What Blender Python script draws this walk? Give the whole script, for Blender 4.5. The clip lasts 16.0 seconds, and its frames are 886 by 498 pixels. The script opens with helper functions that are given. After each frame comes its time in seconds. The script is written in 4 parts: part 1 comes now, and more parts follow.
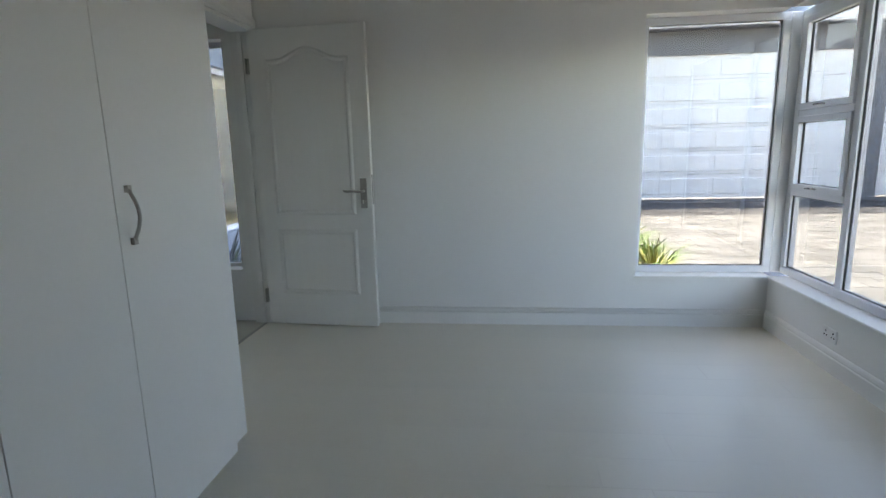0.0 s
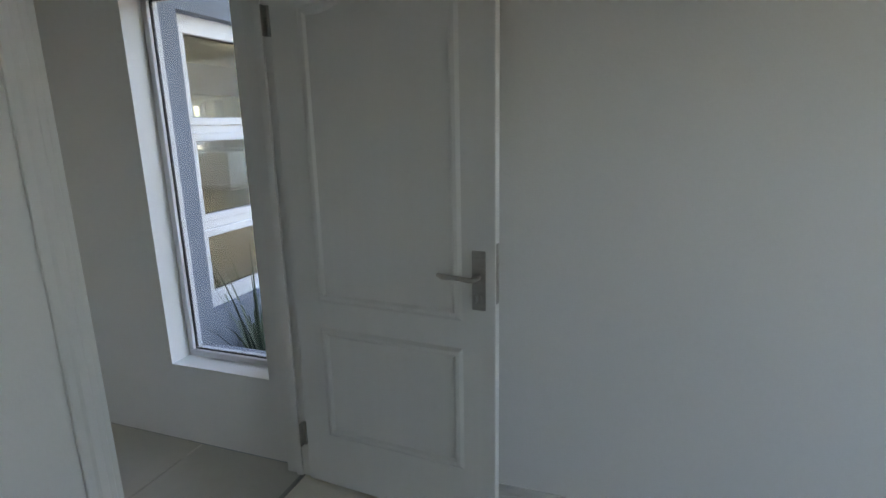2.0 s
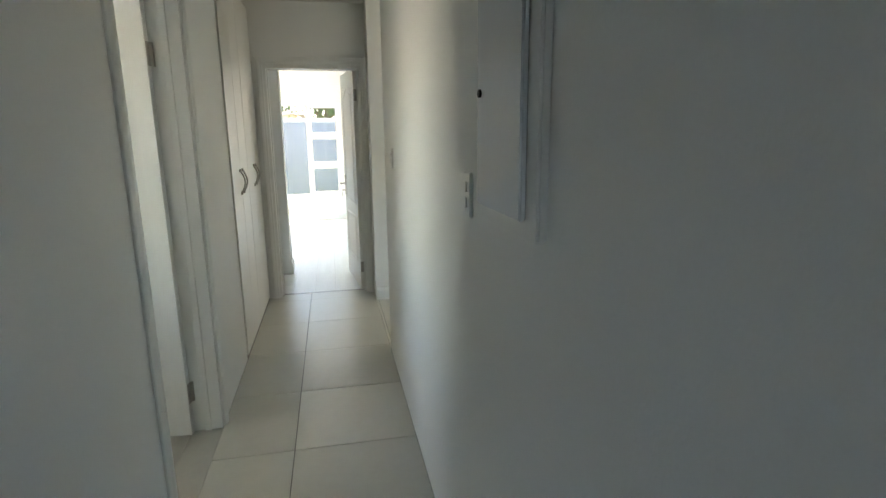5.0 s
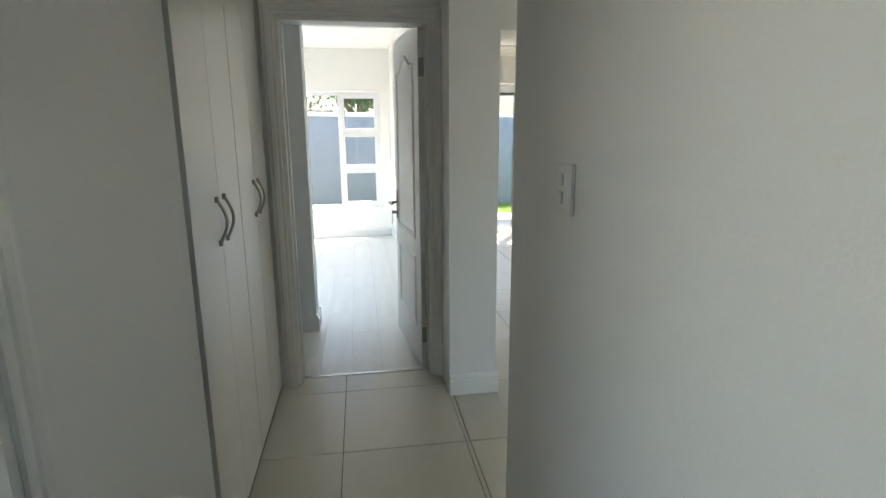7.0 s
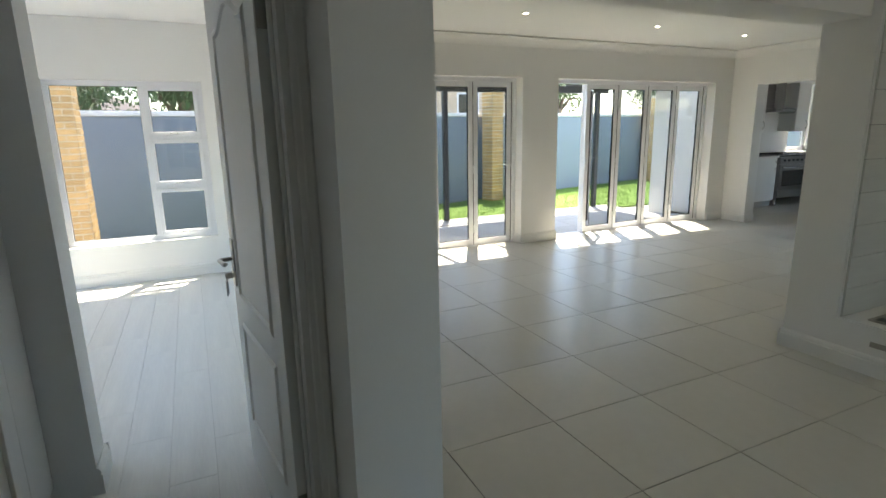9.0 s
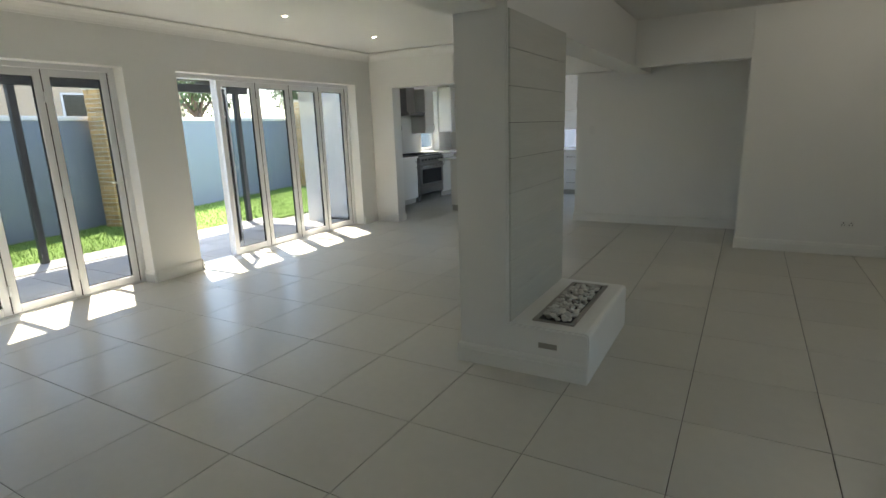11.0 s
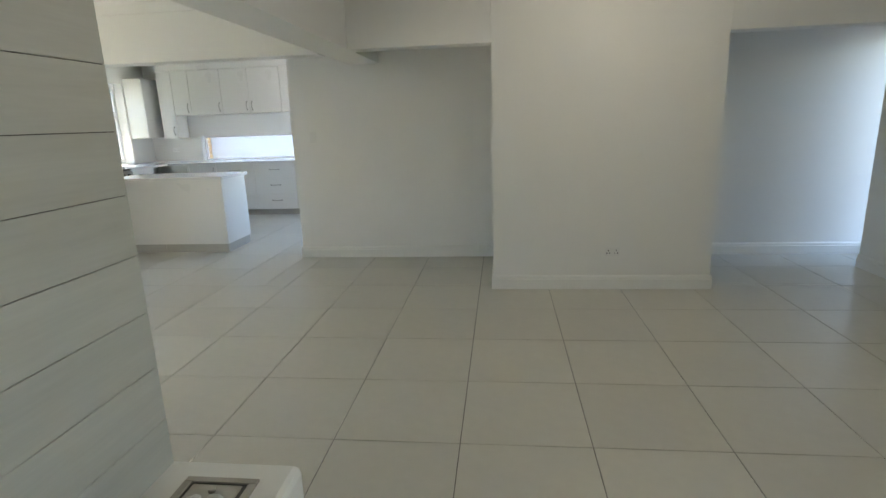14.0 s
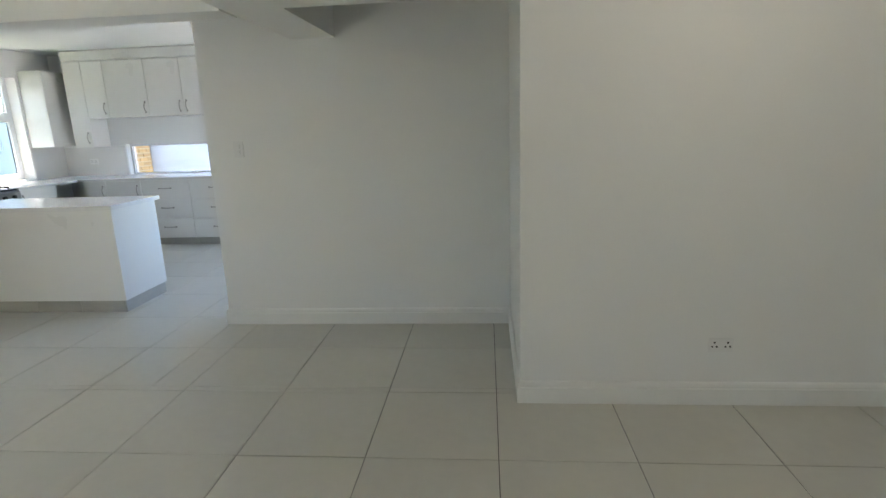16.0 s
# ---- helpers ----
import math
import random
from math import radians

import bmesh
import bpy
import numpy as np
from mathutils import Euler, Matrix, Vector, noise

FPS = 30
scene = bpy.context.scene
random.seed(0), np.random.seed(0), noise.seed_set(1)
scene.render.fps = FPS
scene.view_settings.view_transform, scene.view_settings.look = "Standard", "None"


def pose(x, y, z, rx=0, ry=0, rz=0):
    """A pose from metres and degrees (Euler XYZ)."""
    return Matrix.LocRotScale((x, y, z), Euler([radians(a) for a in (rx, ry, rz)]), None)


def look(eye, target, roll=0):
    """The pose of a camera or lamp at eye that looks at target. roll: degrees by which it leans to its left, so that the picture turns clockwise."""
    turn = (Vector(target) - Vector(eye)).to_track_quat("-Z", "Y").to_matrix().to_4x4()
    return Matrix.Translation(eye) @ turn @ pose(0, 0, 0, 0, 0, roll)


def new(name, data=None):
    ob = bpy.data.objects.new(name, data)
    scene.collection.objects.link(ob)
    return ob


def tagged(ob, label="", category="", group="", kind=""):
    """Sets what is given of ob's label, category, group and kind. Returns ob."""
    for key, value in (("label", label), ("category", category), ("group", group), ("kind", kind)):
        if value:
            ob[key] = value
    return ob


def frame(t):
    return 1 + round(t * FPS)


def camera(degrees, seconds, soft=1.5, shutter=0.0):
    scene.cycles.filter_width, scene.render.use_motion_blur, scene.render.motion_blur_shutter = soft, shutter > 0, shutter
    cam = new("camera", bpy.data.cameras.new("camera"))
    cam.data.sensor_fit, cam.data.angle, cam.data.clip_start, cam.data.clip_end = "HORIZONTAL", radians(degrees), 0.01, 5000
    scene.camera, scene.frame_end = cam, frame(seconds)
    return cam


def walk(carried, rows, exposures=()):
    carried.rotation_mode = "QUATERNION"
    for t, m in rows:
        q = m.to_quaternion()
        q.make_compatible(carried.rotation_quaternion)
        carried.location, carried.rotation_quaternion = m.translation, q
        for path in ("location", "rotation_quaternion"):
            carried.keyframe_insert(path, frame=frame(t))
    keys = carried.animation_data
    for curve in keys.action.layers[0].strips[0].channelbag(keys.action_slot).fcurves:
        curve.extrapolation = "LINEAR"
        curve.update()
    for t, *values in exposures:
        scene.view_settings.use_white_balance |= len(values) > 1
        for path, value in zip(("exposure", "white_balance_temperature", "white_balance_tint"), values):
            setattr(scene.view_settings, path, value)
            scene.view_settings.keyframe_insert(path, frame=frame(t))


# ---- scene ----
cam = camera(79.7, 16.0)
PATH = [
    (0, (0.06, 1.852, 1.231), (-0.162, 3.804, 0.859), -1.4),
    (0.5, (0.07, 2.358, 1.331), (-0.135, 4.305, 0.92), -1.3),
    (1, (0.011, 2.866, 1.382), (-0.222, 4.807, 0.956), -1.4),
    (1.5, (-0.144, 3.317, 1.414), (-0.53, 5.23, 0.976), -1.5),
    (2, (-0.41, 3.771, 1.442), (-1.076, 5.601, 0.985), -1.3),
    (2.4, (-0.653, 4.021, 1.433), (-1.53, 5.766, 0.997), -0.8),
    (3, (-0.95, 4.416, 1.435), (-2.198, 5.922, 1.017), -0.4),
    (3.5, (-1.185, 4.801, 1.444), (-2.731, 5.986, 0.993), -2.0),
    (4, (-1.532, 4.977, 1.447), (-3.298, 5.806, 1.008), -1.7),
    (4.5, (-1.849, 5.066, 1.453), (-3.715, 5.647, 1.028), -0.9),
    (5, (-2.315, 5.136, 1.451), (-4.229, 5.534, 1.028), -0.6),
    (7.5, (-4.653, 5.008, 1.441), (-6.583, 5.309, 1.011), -0.3),
    (8, (-5.058, 5.045, 1.429), (-6.977, 5.412, 0.999), -0.5),
    (8.5, (-5.387, 5.107, 1.428), (-7.265, 5.646, 1.0), -0.5),
    (9, (-5.663, 5.165, 1.466), (-7.432, 5.988, 1.029), -1.1),
    (9.5, (-5.94, 5.352, 1.4), (-7.558, 6.449, 0.975), -1.5),
    (12, (-6.311, 6.442, 1.466), (-6.843, 8.311, 0.99), -2.1),
    (12.5, (-6.275, 6.82, 1.471), (-6.656, 8.724, 0.99), -2.3),
    (13, (-6.239, 7.229, 1.501), (-6.568, 9.14, 1.01), -2.2),
    (13.5, (-6.26, 7.699, 1.462), (-6.522, 9.622, 0.982), -2.3),
    (14, (-6.26, 8.141, 1.449), (-6.482, 10.072, 0.979), -2.0),
    (14.5, (-6.298, 8.598, 1.464), (-6.494, 10.532, 0.992), -2.0),
    (15, (-6.336, 9.091, 1.465), (-6.521, 11.025, 0.993), -2.1),
    (15.5, (-6.416, 9.558, 1.472), (-6.595, 11.494, 1.003), -2.1),
    (16, (-6.493, 10.028, 1.447), (-6.663, 11.967, 0.99), -2.0),
]
EXPOSURES = [(0.0, 4.75, 8800, 12), (1.0, 4.3, 8800, 12), (1.5, 4.3, 8900, 12), (2.0, 4.5, 9000, 13), (2.5, 4.5, 9000, 13), (3.0, 4.35, 8700, 12), (3.5, 4.05, 8600, 11), (4.0, 4.0, 8700, 10), (5.0, 4.25, 8100, 8), (7.5, 3.55, 7450, 9), (8.5, 3.15, 7300, 9), (9.5, 2.65, 7150, 8), (12.0, 2.95, 7200, 8), (13.0, 3.4, 7250, 8), (14.0, 3.7, 7150, 8), (16.0, 3.75, 6900, 9)]
walk(cam, [(t, look(eye, target, roll)) for t, eye, target, roll in PATH], EXPOSURES)

# ---- world and sun ----
SUN_ELEV, SUN_AZ = 66.0, 151.0      # degrees; azimuth of the sun seen from the house, 180 = along -x
world = bpy.data.worlds.new("sky")
scene.world = world
world.use_nodes = True
wt = world.node_tree
sky = wt.nodes.new("ShaderNodeTexSky")
sky.sky_type, sky.sun_disc = "NISHITA", False
sky.sun_elevation, sky.sun_rotation = radians(SUN_ELEV), radians(90 - SUN_AZ)
wt.links.new(sky.outputs["Color"], wt.nodes["Background"].inputs["Color"])
wt.nodes["Background"].inputs["Strength"].default_value = 0.15
sun = new("sun", bpy.data.lights.new("sun", "SUN"))
sun.data.energy, sun.data.angle, sun.data.color = 3.0, radians(0.6), (1.0, 0.95, 0.88)
to_sun = Vector((math.cos(radians(SUN_ELEV)) * math.cos(radians(SUN_AZ)), math.cos(radians(SUN_ELEV)) * math.sin(radians(SUN_AZ)), math.sin(radians(SUN_ELEV))))
sun.matrix_basis = look((0, 0, 30), Vector((0, 0, 30)) - to_sun)


# ---- materials ----
def nodes_of(name):
    m = bpy.data.materials.new(name)
    m.use_nodes = True
    return m, m.node_tree, m.node_tree.nodes["Principled BSDF"]


def mat(name, color, rough=0.5, metal=0.0, vary=0.06, scale=6.0, fine=60.0, bump=0.05, random_tint=0.0, stretch=(1, 1, 1), coat=0.0, island=False, rough_vary=0.08, spec=0.5):
    """A surface with variation at two scales, in metres, fine relief and, for loose pieces, a tint of their own."""
    m, t, b = nodes_of(name)
    co = t.nodes.new("ShaderNodeTexCoord")
    mp = t.nodes.new("ShaderNodeMapping")
    mp.inputs["Scale"].default_value = stretch
    t.links.new(co.outputs["Object"], mp.inputs["Vector"])
    big = t.nodes.new("ShaderNodeTexNoise")
    big.inputs["Scale"].default_value, big.inputs["Detail"].default_value = scale, 4
    small = t.nodes.new("ShaderNodeTexNoise")
    small.inputs["Scale"].default_value, small.inputs["Detail"].default_value = fine, 3
    for n in (big, small):
        t.links.new(mp.outputs["Vector"], n.inputs["Vector"])
    add = t.nodes.new("ShaderNodeMath")
    add.operation = "MULTIPLY_ADD"
    add.inputs[1].default_value = 0.5
    t.links.new(small.outputs["Fac"], add.inputs[0])
    t.links.new(big.outputs["Fac"], add.inputs[2])
    rng = t.nodes.new("ShaderNodeMapRange")
    rng.inputs["From Min"].default_value, rng.inputs["From Max"].default_value = 0.4, 1.1
    rng.inputs["To Min"].default_value, rng.inputs["To Max"].default_value = 1 - vary, 1 + vary
    t.links.new(add.outputs[0], rng.inputs["Value"])
    level = rng.outputs["Result"]
    if random_tint:
        if island:
            src = t.nodes.new("ShaderNodeNewGeometry").outputs["Random Per Island"]
        else:
            src = t.nodes.new("ShaderNodeObjectInfo").outputs["Random"]
        r2 = t.nodes.new("ShaderNodeMapRange")
        r2.inputs["To Min"].default_value, r2.inputs["To Max"].default_value = 1 - random_tint, 1 + random_tint
        t.links.new(src, r2.inputs["Value"])
        mul = t.nodes.new("ShaderNodeMath")
        mul.operation = "MULTIPLY"
        t.links.new(level, mul.inputs[0])
        t.links.new(r2.outputs["Result"], mul.inputs[1])
        level = mul.outputs[0]
    vm = t.nodes.new("ShaderNodeVectorMath")
    vm.operation = "SCALE"
    vm.inputs[0].default_value = color
    t.links.new(level, vm.inputs["Scale"])
    t.links.new(vm.outputs["Vector"], b.inputs["Base Color"])
    rr = t.nodes.new("ShaderNodeMapRange")
    rr.inputs["To Min"].default_value, rr.inputs["To Max"].default_value = max(0.02, rough - rough_vary), min(1, rough + rough_vary)
    t.links.new(big.outputs["Fac"], rr.inputs["Value"])
    t.links.new(rr.outputs["Result"], b.inputs["Roughness"])
    b.inputs["Metallic"].default_value = metal
    b.inputs["Coat Weight"].default_value = coat
    b.inputs["Specular IOR Level"].default_value = spec
    if bump:
        bp = t.nodes.new("ShaderNodeBump")
        bp.inputs["Strength"].default_value, bp.inputs["Distance"].default_value = bump, 0.004
        t.links.new(small.outputs["Fac"], bp.inputs["Height"])
        t.links.new(bp.outputs["Normal"], b.inputs["Normal"])
    return m


def glass_mat(name, tint=(1, 1, 1), rough=0.0):
    m, t, b = nodes_of(name)
    t.nodes.remove(b)
    gl = t.nodes.new("ShaderNodeBsdfGlossy")
    gl.inputs["Roughness"].default_value = 0.015
    tr = t.nodes.new("ShaderNodeBsdfTransparent")
    tr.inputs["Color"].default_value = (*tint, 1)
    lw = t.nodes.new("ShaderNodeLayerWeight")
    lw.inputs["Blend"].default_value = 0.5
    pw = t.nodes.new("ShaderNodeMath")
    pw.operation = "POWER"
    pw.inputs[1].default_value = 4.5
    t.links.new(lw.outputs["Facing"], pw.inputs[0])
    fr = t.nodes.new("ShaderNodeMapRange")
    fr.inputs["To Min"].default_value, fr.inputs["To Max"].default_value = 0.035, 0.85
    t.links.new(pw.outputs[0], fr.inputs["Value"])
    mix = t.nodes.new("ShaderNodeMixShader")
    t.links.new(fr.outputs[0], mix.inputs[0])
    t.links.new(tr.outputs[0], mix.inputs[1])
    t.links.new(gl.outputs[0], mix.inputs[2])
    t.links.new(mix.outputs[0], t.nodes["Material Output"].inputs["Surface"])
    return m


WALL = mat("white_wall_paint", (0.84, 0.84, 0.815), 0.62, vary=0.02, scale=1.2, fine=140, bump=0.12)
CEIL = mat("white_ceiling_paint", (0.84, 0.84, 0.82), 0.8, vary=0.015, scale=1.0, fine=90, bump=0.05)
TRIM = mat("white_gloss_enamel", (0.82, 0.82, 0.79), 0.38, vary=0.02, scale=2, fine=50, bump=0.06)
DOOR = mat("white_door_paint", (0.80, 0.80, 0.765), 0.42, vary=0.03, scale=2, fine=30, bump=0.12, stretch=(1, 1, 0.06))
BOARD = mat("white_melamine_board", (0.80, 0.795, 0.765), 0.34, vary=0.015, scale=2, fine=70, bump=0.04)
BOARD_B = mat("white_kitchen_board", (0.79, 0.785, 0.75), 0.30, vary=0.015, scale=2, fine=70, bump=0.03)
TILE = mat("cream_porcelain_tile", (0.59, 0.572, 0.51), 0.30, vary=0.05, scale=2.2, fine=18, bump=0.025, random_tint=0.035, rough_vary=0.07)
GROUT = mat("dark_grey_grout", (0.10, 0.095, 0.085), 0.9, vary=0.2, scale=8)
PLANK = mat("pale_grey_oak_laminate", (0.68, 0.665, 0.62), 0.34, vary=0.10, scale=3, fine=26, bump=0.06, random_tint=0.03, stretch=(0.35, 4, 4))
PLANK_GAP = mat("laminate_joint", (0.36, 0.345, 0.31), 0.8)
PLANK_A = mat("smooth_beige_laminate", (0.80, 0.755, 0.655), 0.36, vary=0.02, scale=1.6, fine=22, bump=0.0, random_tint=0.01, stretch=(0.35, 4, 4), rough_vary=0.02, spec=0.9)
ALU = mat("white_powder_coated_aluminium", (0.80, 0.81, 0.83), 0.36, vary=0.015, scale=3, fine=120, bump=0.02)
GASKET = mat("black_rubber_gasket", (0.012, 0.012, 0.014), 0.6, vary=0.1)
STEEL = mat("brushed_nickel", (0.42, 0.40, 0.37), 0.32, metal=1.0, vary=0.1, scale=12, fine=90, bump=0.05, stretch=(1, 1, 6))
CHROME = mat("satin_chrome", (0.62, 0.61, 0.60), 0.24, metal=1.0, vary=0.05, scale=10, fine=80, bump=0.02)
INOX = mat("stainless_steel_sheet", (0.30, 0.295, 0.285), 0.33, metal=1.0, vary=0.06, scale=5, fine=60, bump=0.03, stretch=(1, 8, 1))
PLASTIC = mat("white_plastic", (0.80, 0.80, 0.78), 0.35, vary=0.01, bump=0.01)
DARK = mat("dark_hole", (0.01, 0.01, 0.01), 0.8, vary=0.1)
# pane tints darken the view outdoors to balance it against the dim rooms
GLASS = glass_mat("view_dimming_glass", (0.72, 0.73, 0.74))
GLASS_A = glass_mat("street_side_dimming_glass", (0.40, 0.41, 0.42))
GLASS_C = glass_mat("narrow_window_glass", (0.64, 0.65, 0.66))
GLASS_D = glass_mat("courtyard_glass", (0.80, 0.83, 0.81))
EXT = mat("blue_grey_exterior_plaster", (0.215, 0.255, 0.315), 0.85, vary=0.03, scale=0.8, fine=70, bump=0.06)
EXT_LIGHT = mat("pale_grey_exterior_plaster", (0.44, 0.49, 0.57), 0.85, vary=0.05, scale=0.8, fine=70, bump=0.08)
COPING = mat("white_coping_paint", (0.78, 0.79, 0.80), 0.7, vary=0.05, scale=2)
BRICK = mat("yellow_face_brick", (0.55, 0.35, 0.145), 0.85, vary=0.2, scale=14, fine=90, bump=0.4, random_tint=0.22)
MORTAR = mat("brick_mortar", (0.66, 0.61, 0.52), 0.95, vary=0.15, scale=9)
SOIL = mat("dark_garden_soil", (0.06, 0.045, 0.033), 0.95, vary=0.3, scale=7, fine=60, bump=0.6)
GRASS = mat("lawn_grass_blade", (0.17, 0.29, 0.05), 0.6, vary=0.2, scale=3, random_tint=0.35, island=True, bump=0)
TURF = mat("lawn_thatch", (0.15, 0.24, 0.045), 0.9, vary=0.35, scale=2.5, fine=45, bump=0.5)
DIRT = mat("pale_sandy_ground", (0.33, 0.31, 0.28), 0.95, vary=0.2, scale=1.5, fine=40, bump=0.4)
PAVE_FIELD = mat("cement_paver_field", (0.155, 0.16, 0.158), 0.85, vary=0.2, scale=5, fine=70, bump=0.3, random_tint=0.28, island=True)
PAVE = mat("cement_paver", (0.155, 0.16, 0.158), 0.85, vary=0.2, scale=5, fine=70, bump=0.3, random_tint=0.28)
PAVE_DARK = mat("dark_paver", (0.05, 0.053, 0.058), 0.85, vary=0.25, scale=5, fine=70, bump=0.3, random_tint=0.35, island=True)
SLAB = mat("patio_slab", (0.47, 0.46, 0.44), 0.85, vary=0.1, scale=3, fine=60, bump=0.25, random_tint=0.06)
IRON = mat("dark_painted_steel", (0.035, 0.04, 0.045), 0.45, vary=0.1, scale=8)
POLY = mat("bronze_canopy_sheet", (0.05, 0.045, 0.04), 0.5, vary=0.1)
GARAGE = mat("white_garage_door_skin", (0.82, 0.82, 0.82), 0.45, vary=0.02, scale=3)
CHAR = mat("charcoal_fascia_paint", (0.17, 0.175, 0.19), 0.7, vary=0.06, scale=2)
ROOF = mat("terracotta_roof_tile", (0.16, 0.13, 0.12), 0.85, vary=0.2, scale=5, random_tint=0.1)
CREAM = mat("cream_neighbour_plaster", (0.62, 0.50, 0.36), 0.85, vary=0.06, scale=1)
LEAF = mat("tree_leaf", (0.055, 0.10, 0.03), 0.55, vary=0.25, scale=4, random_tint=0.35, island=True, bump=0)
BLADE = mat("strappy_leaf", (0.12, 0.22, 0.045), 0.45, vary=0.2, scale=6, random_tint=0.25, island=True, bump=0)
BLADE_Y = mat("yellowed_strappy_leaf", (0.30, 0.30, 0.09), 0.5, vary=0.2, scale=6, random_tint=0.3, island=True, bump=0)
BLADE_D = mat("grey_green_spiky_leaf", (0.07, 0.105, 0.06), 0.5, vary=0.2, scale=6, random_tint=0.25, island=True, bump=0)
BARK = mat("tree_bark", (0.12, 0.09, 0.065), 0.9, vary=0.25, scale=8, bump=0.5)
QUARTZ = mat("white_quartz_top", (0.80, 0.795, 0.775), 0.14, vary=0.03, scale=30, fine=160, bump=0)
KICK = mat("grey_wood_look_plinth_tile", (0.46, 0.445, 0.40), 0.4, vary=0.1, scale=3, fine=25, stretch=(1, 1, 6))
SPLASH = mat("white_glossy_splash_tile", (0.74, 0.735, 0.71), 0.16, vary=0.02, scale=3, bump=0.01)
BLACKGL = mat("black_oven_glass", (0.015, 0.015, 0.017), 0.07, vary=0.05, bump=0)
ENAMEL = mat("black_enamel", (0.02, 0.02, 0.02), 0.35, vary=0.1)
LAMP_GLASS = glass_mat("clear_lamp_glass", (0.95, 0.93, 0.88))
FIRE_TILE = mat("pale_grey_wood_look_tile", (0.60, 0.60, 0.555), 0.42, vary=0.08, scale=2.5, fine=20, bump=0.06, random_tint=0.04, stretch=(1, 0.3, 5))
PEBBLE = mat("white_river_pebble", (0.66, 0.65, 0.62), 0.5, vary=0.2, scale=1.6, fine=9, bump=0.12, random_tint=0.2)
LENS = bpy.data.materials.new("lamp_lens")
LENS.use_nodes = True
LENS.node_tree.nodes["Principled BSDF"].inputs["Emission Color"].default_value = (1, 0.93, 0.82, 1)
LENS.node_tree.nodes["Principled BSDF"].inputs["Emission Strength"].default_value = 6.0
AMBER = mat("warning_sticker_print", (0.10, 0.085, 0.04), 0.5)
COVER = mat("glossy_grey_white_cover", (0.70, 0.735, 0.77), 0.16, vary=0.02, scale=3, bump=0.01)


# ---- builders ----
def box(bm, x0, x1, y0, y1, z0, z1):
    v = [bm.verts.new(p) for p in ((x0, y0, z0), (x1, y0, z0), (x1, y1, z0), (x0, y1, z0), (x0, y0, z1), (x1, y0, z1), (x1, y1, z1), (x0, y1, z1))]
    for f in ((3, 2, 1, 0), (4, 5, 6, 7), (0, 1, 5, 4), (1, 2, 6, 5), (2, 3, 7, 6), (3, 0, 4, 7)):
        bm.faces.new([v[i] for i in f])


def boxes(*spans):
    bm = bmesh.new()
    for s in spans:
        box(bm, *s)
    return bm


def bevelled(bm, width=0.004, segments=2):
    bmesh.ops.bevel(bm, geom=list(bm.edges), offset=width, segments=segments, affect="EDGES", clamp_overlap=True)
    return bm


def rod(bm, pts, r, n=8, caps=True):
    """A round bar along a line of points; r is a radius or one for each point."""
    rs = r if isinstance(r, (list, tuple)) else [r] * len(pts)
    pts = [Vector(p) for p in pts]
    rings, side = [], None
    for i, p in enumerate(pts):
        d = (pts[min(i + 1, len(pts) - 1)] - pts[max(i - 1, 0)]).normalized()
        if side is None:
            side = d.orthogonal().normalized()
        side = (side - d * side.dot(d)).normalized()
        up = d.cross(side)
        rings.append([bm.verts.new(p + rs[i] * (math.cos(a) * side + math.sin(a) * up)) for a in (2 * math.pi * k / n for k in range(n))])
    for a, b in zip(rings, rings[1:]):
        for k in range(n):
            bm.faces.new((a[k], a[(k + 1) % n], b[(k + 1) % n], b[k])).smooth = True
    if caps:
        bm.faces.new(list(reversed(rings[0])))
        bm.faces.new(rings[-1])
    return bm


def moulding(bm, outline, width, height, y, sign):
    """A raised bead that follows a closed outline in the local x-z plane, on the face at y."""
    n = len(outline)
    pts = [Vector((p[0], p[1])) for p in outline]
    loops = []
    for off, up in ((0, 0), (width * 0.35, height), (width * 0.65, height), (width, -0.002 * 1)):
        loop = []
        for i, p in enumerate(pts):
            a, b = (p - pts[i - 1]).normalized(), (pts[(i + 1) % n] - p).normalized()
            na, nb = Vector((-a.y, a.x)), Vector((-b.y, b.x))
            m = (na + nb)
            m = m / max(0.3, m.dot(na)) if m.length > 1e-6 else na
            q = p + m * off
            loop.append(bm.verts.new((q.x, y + sign * up, q.y)))
        loops.append(loop)
    for a, b in zip(loops, loops[1:]):
        for i in range(n):
            f = (a[i], a[(i + 1) % n], b[(i + 1) % n], b[i])
            bm.faces.new(f if sign < 0 else f[::-1])


def part(name, bm, material, parent=None, label=""):
    me = bpy.data.meshes.new(name)
    bm.normal_update()
    bm.to_mesh(me)
    bm.free()
    me.materials.append(material)
    ob = new(name, me)
    ob.parent = parent
    if label:
        ob["label"] = label
    return ob


def thing(name, label, category, m=None, group="", kind=""):
    e = new(name)
    e.empty_display_size = 0.05
    if m is not None:
        e.matrix_basis = m
    return tagged(e, label, category, group, kind)


def single(name, bm, material, label, category, m=None, group="", kind=""):
    ob = part(name, bm, material)
    if m is not None:
        ob.matrix_basis = m
    return tagged(ob, label, category, group, kind)


def built(name, bm, material, label, category="wall"):
    return tagged(part(name, bm, material), label, category, kind="structure")


def pierced(axis, a0, a1, t0, t1, z0, z1, holes):
    """A wall along x or y with rectangular holes (from, to, bottom, top)."""
    bm = bmesh.new()

    def put(p, q, lo, hi):
        if q - p > 1e-4 and hi - lo > 1e-4:
            box(bm, *((p, q, t0, t1, lo, hi) if axis == "x" else (t0, t1, p, q, lo, hi)))

    at = a0
    for h0, h1, lo, hi in sorted(holes):
        put(at, h0, z0, z1)
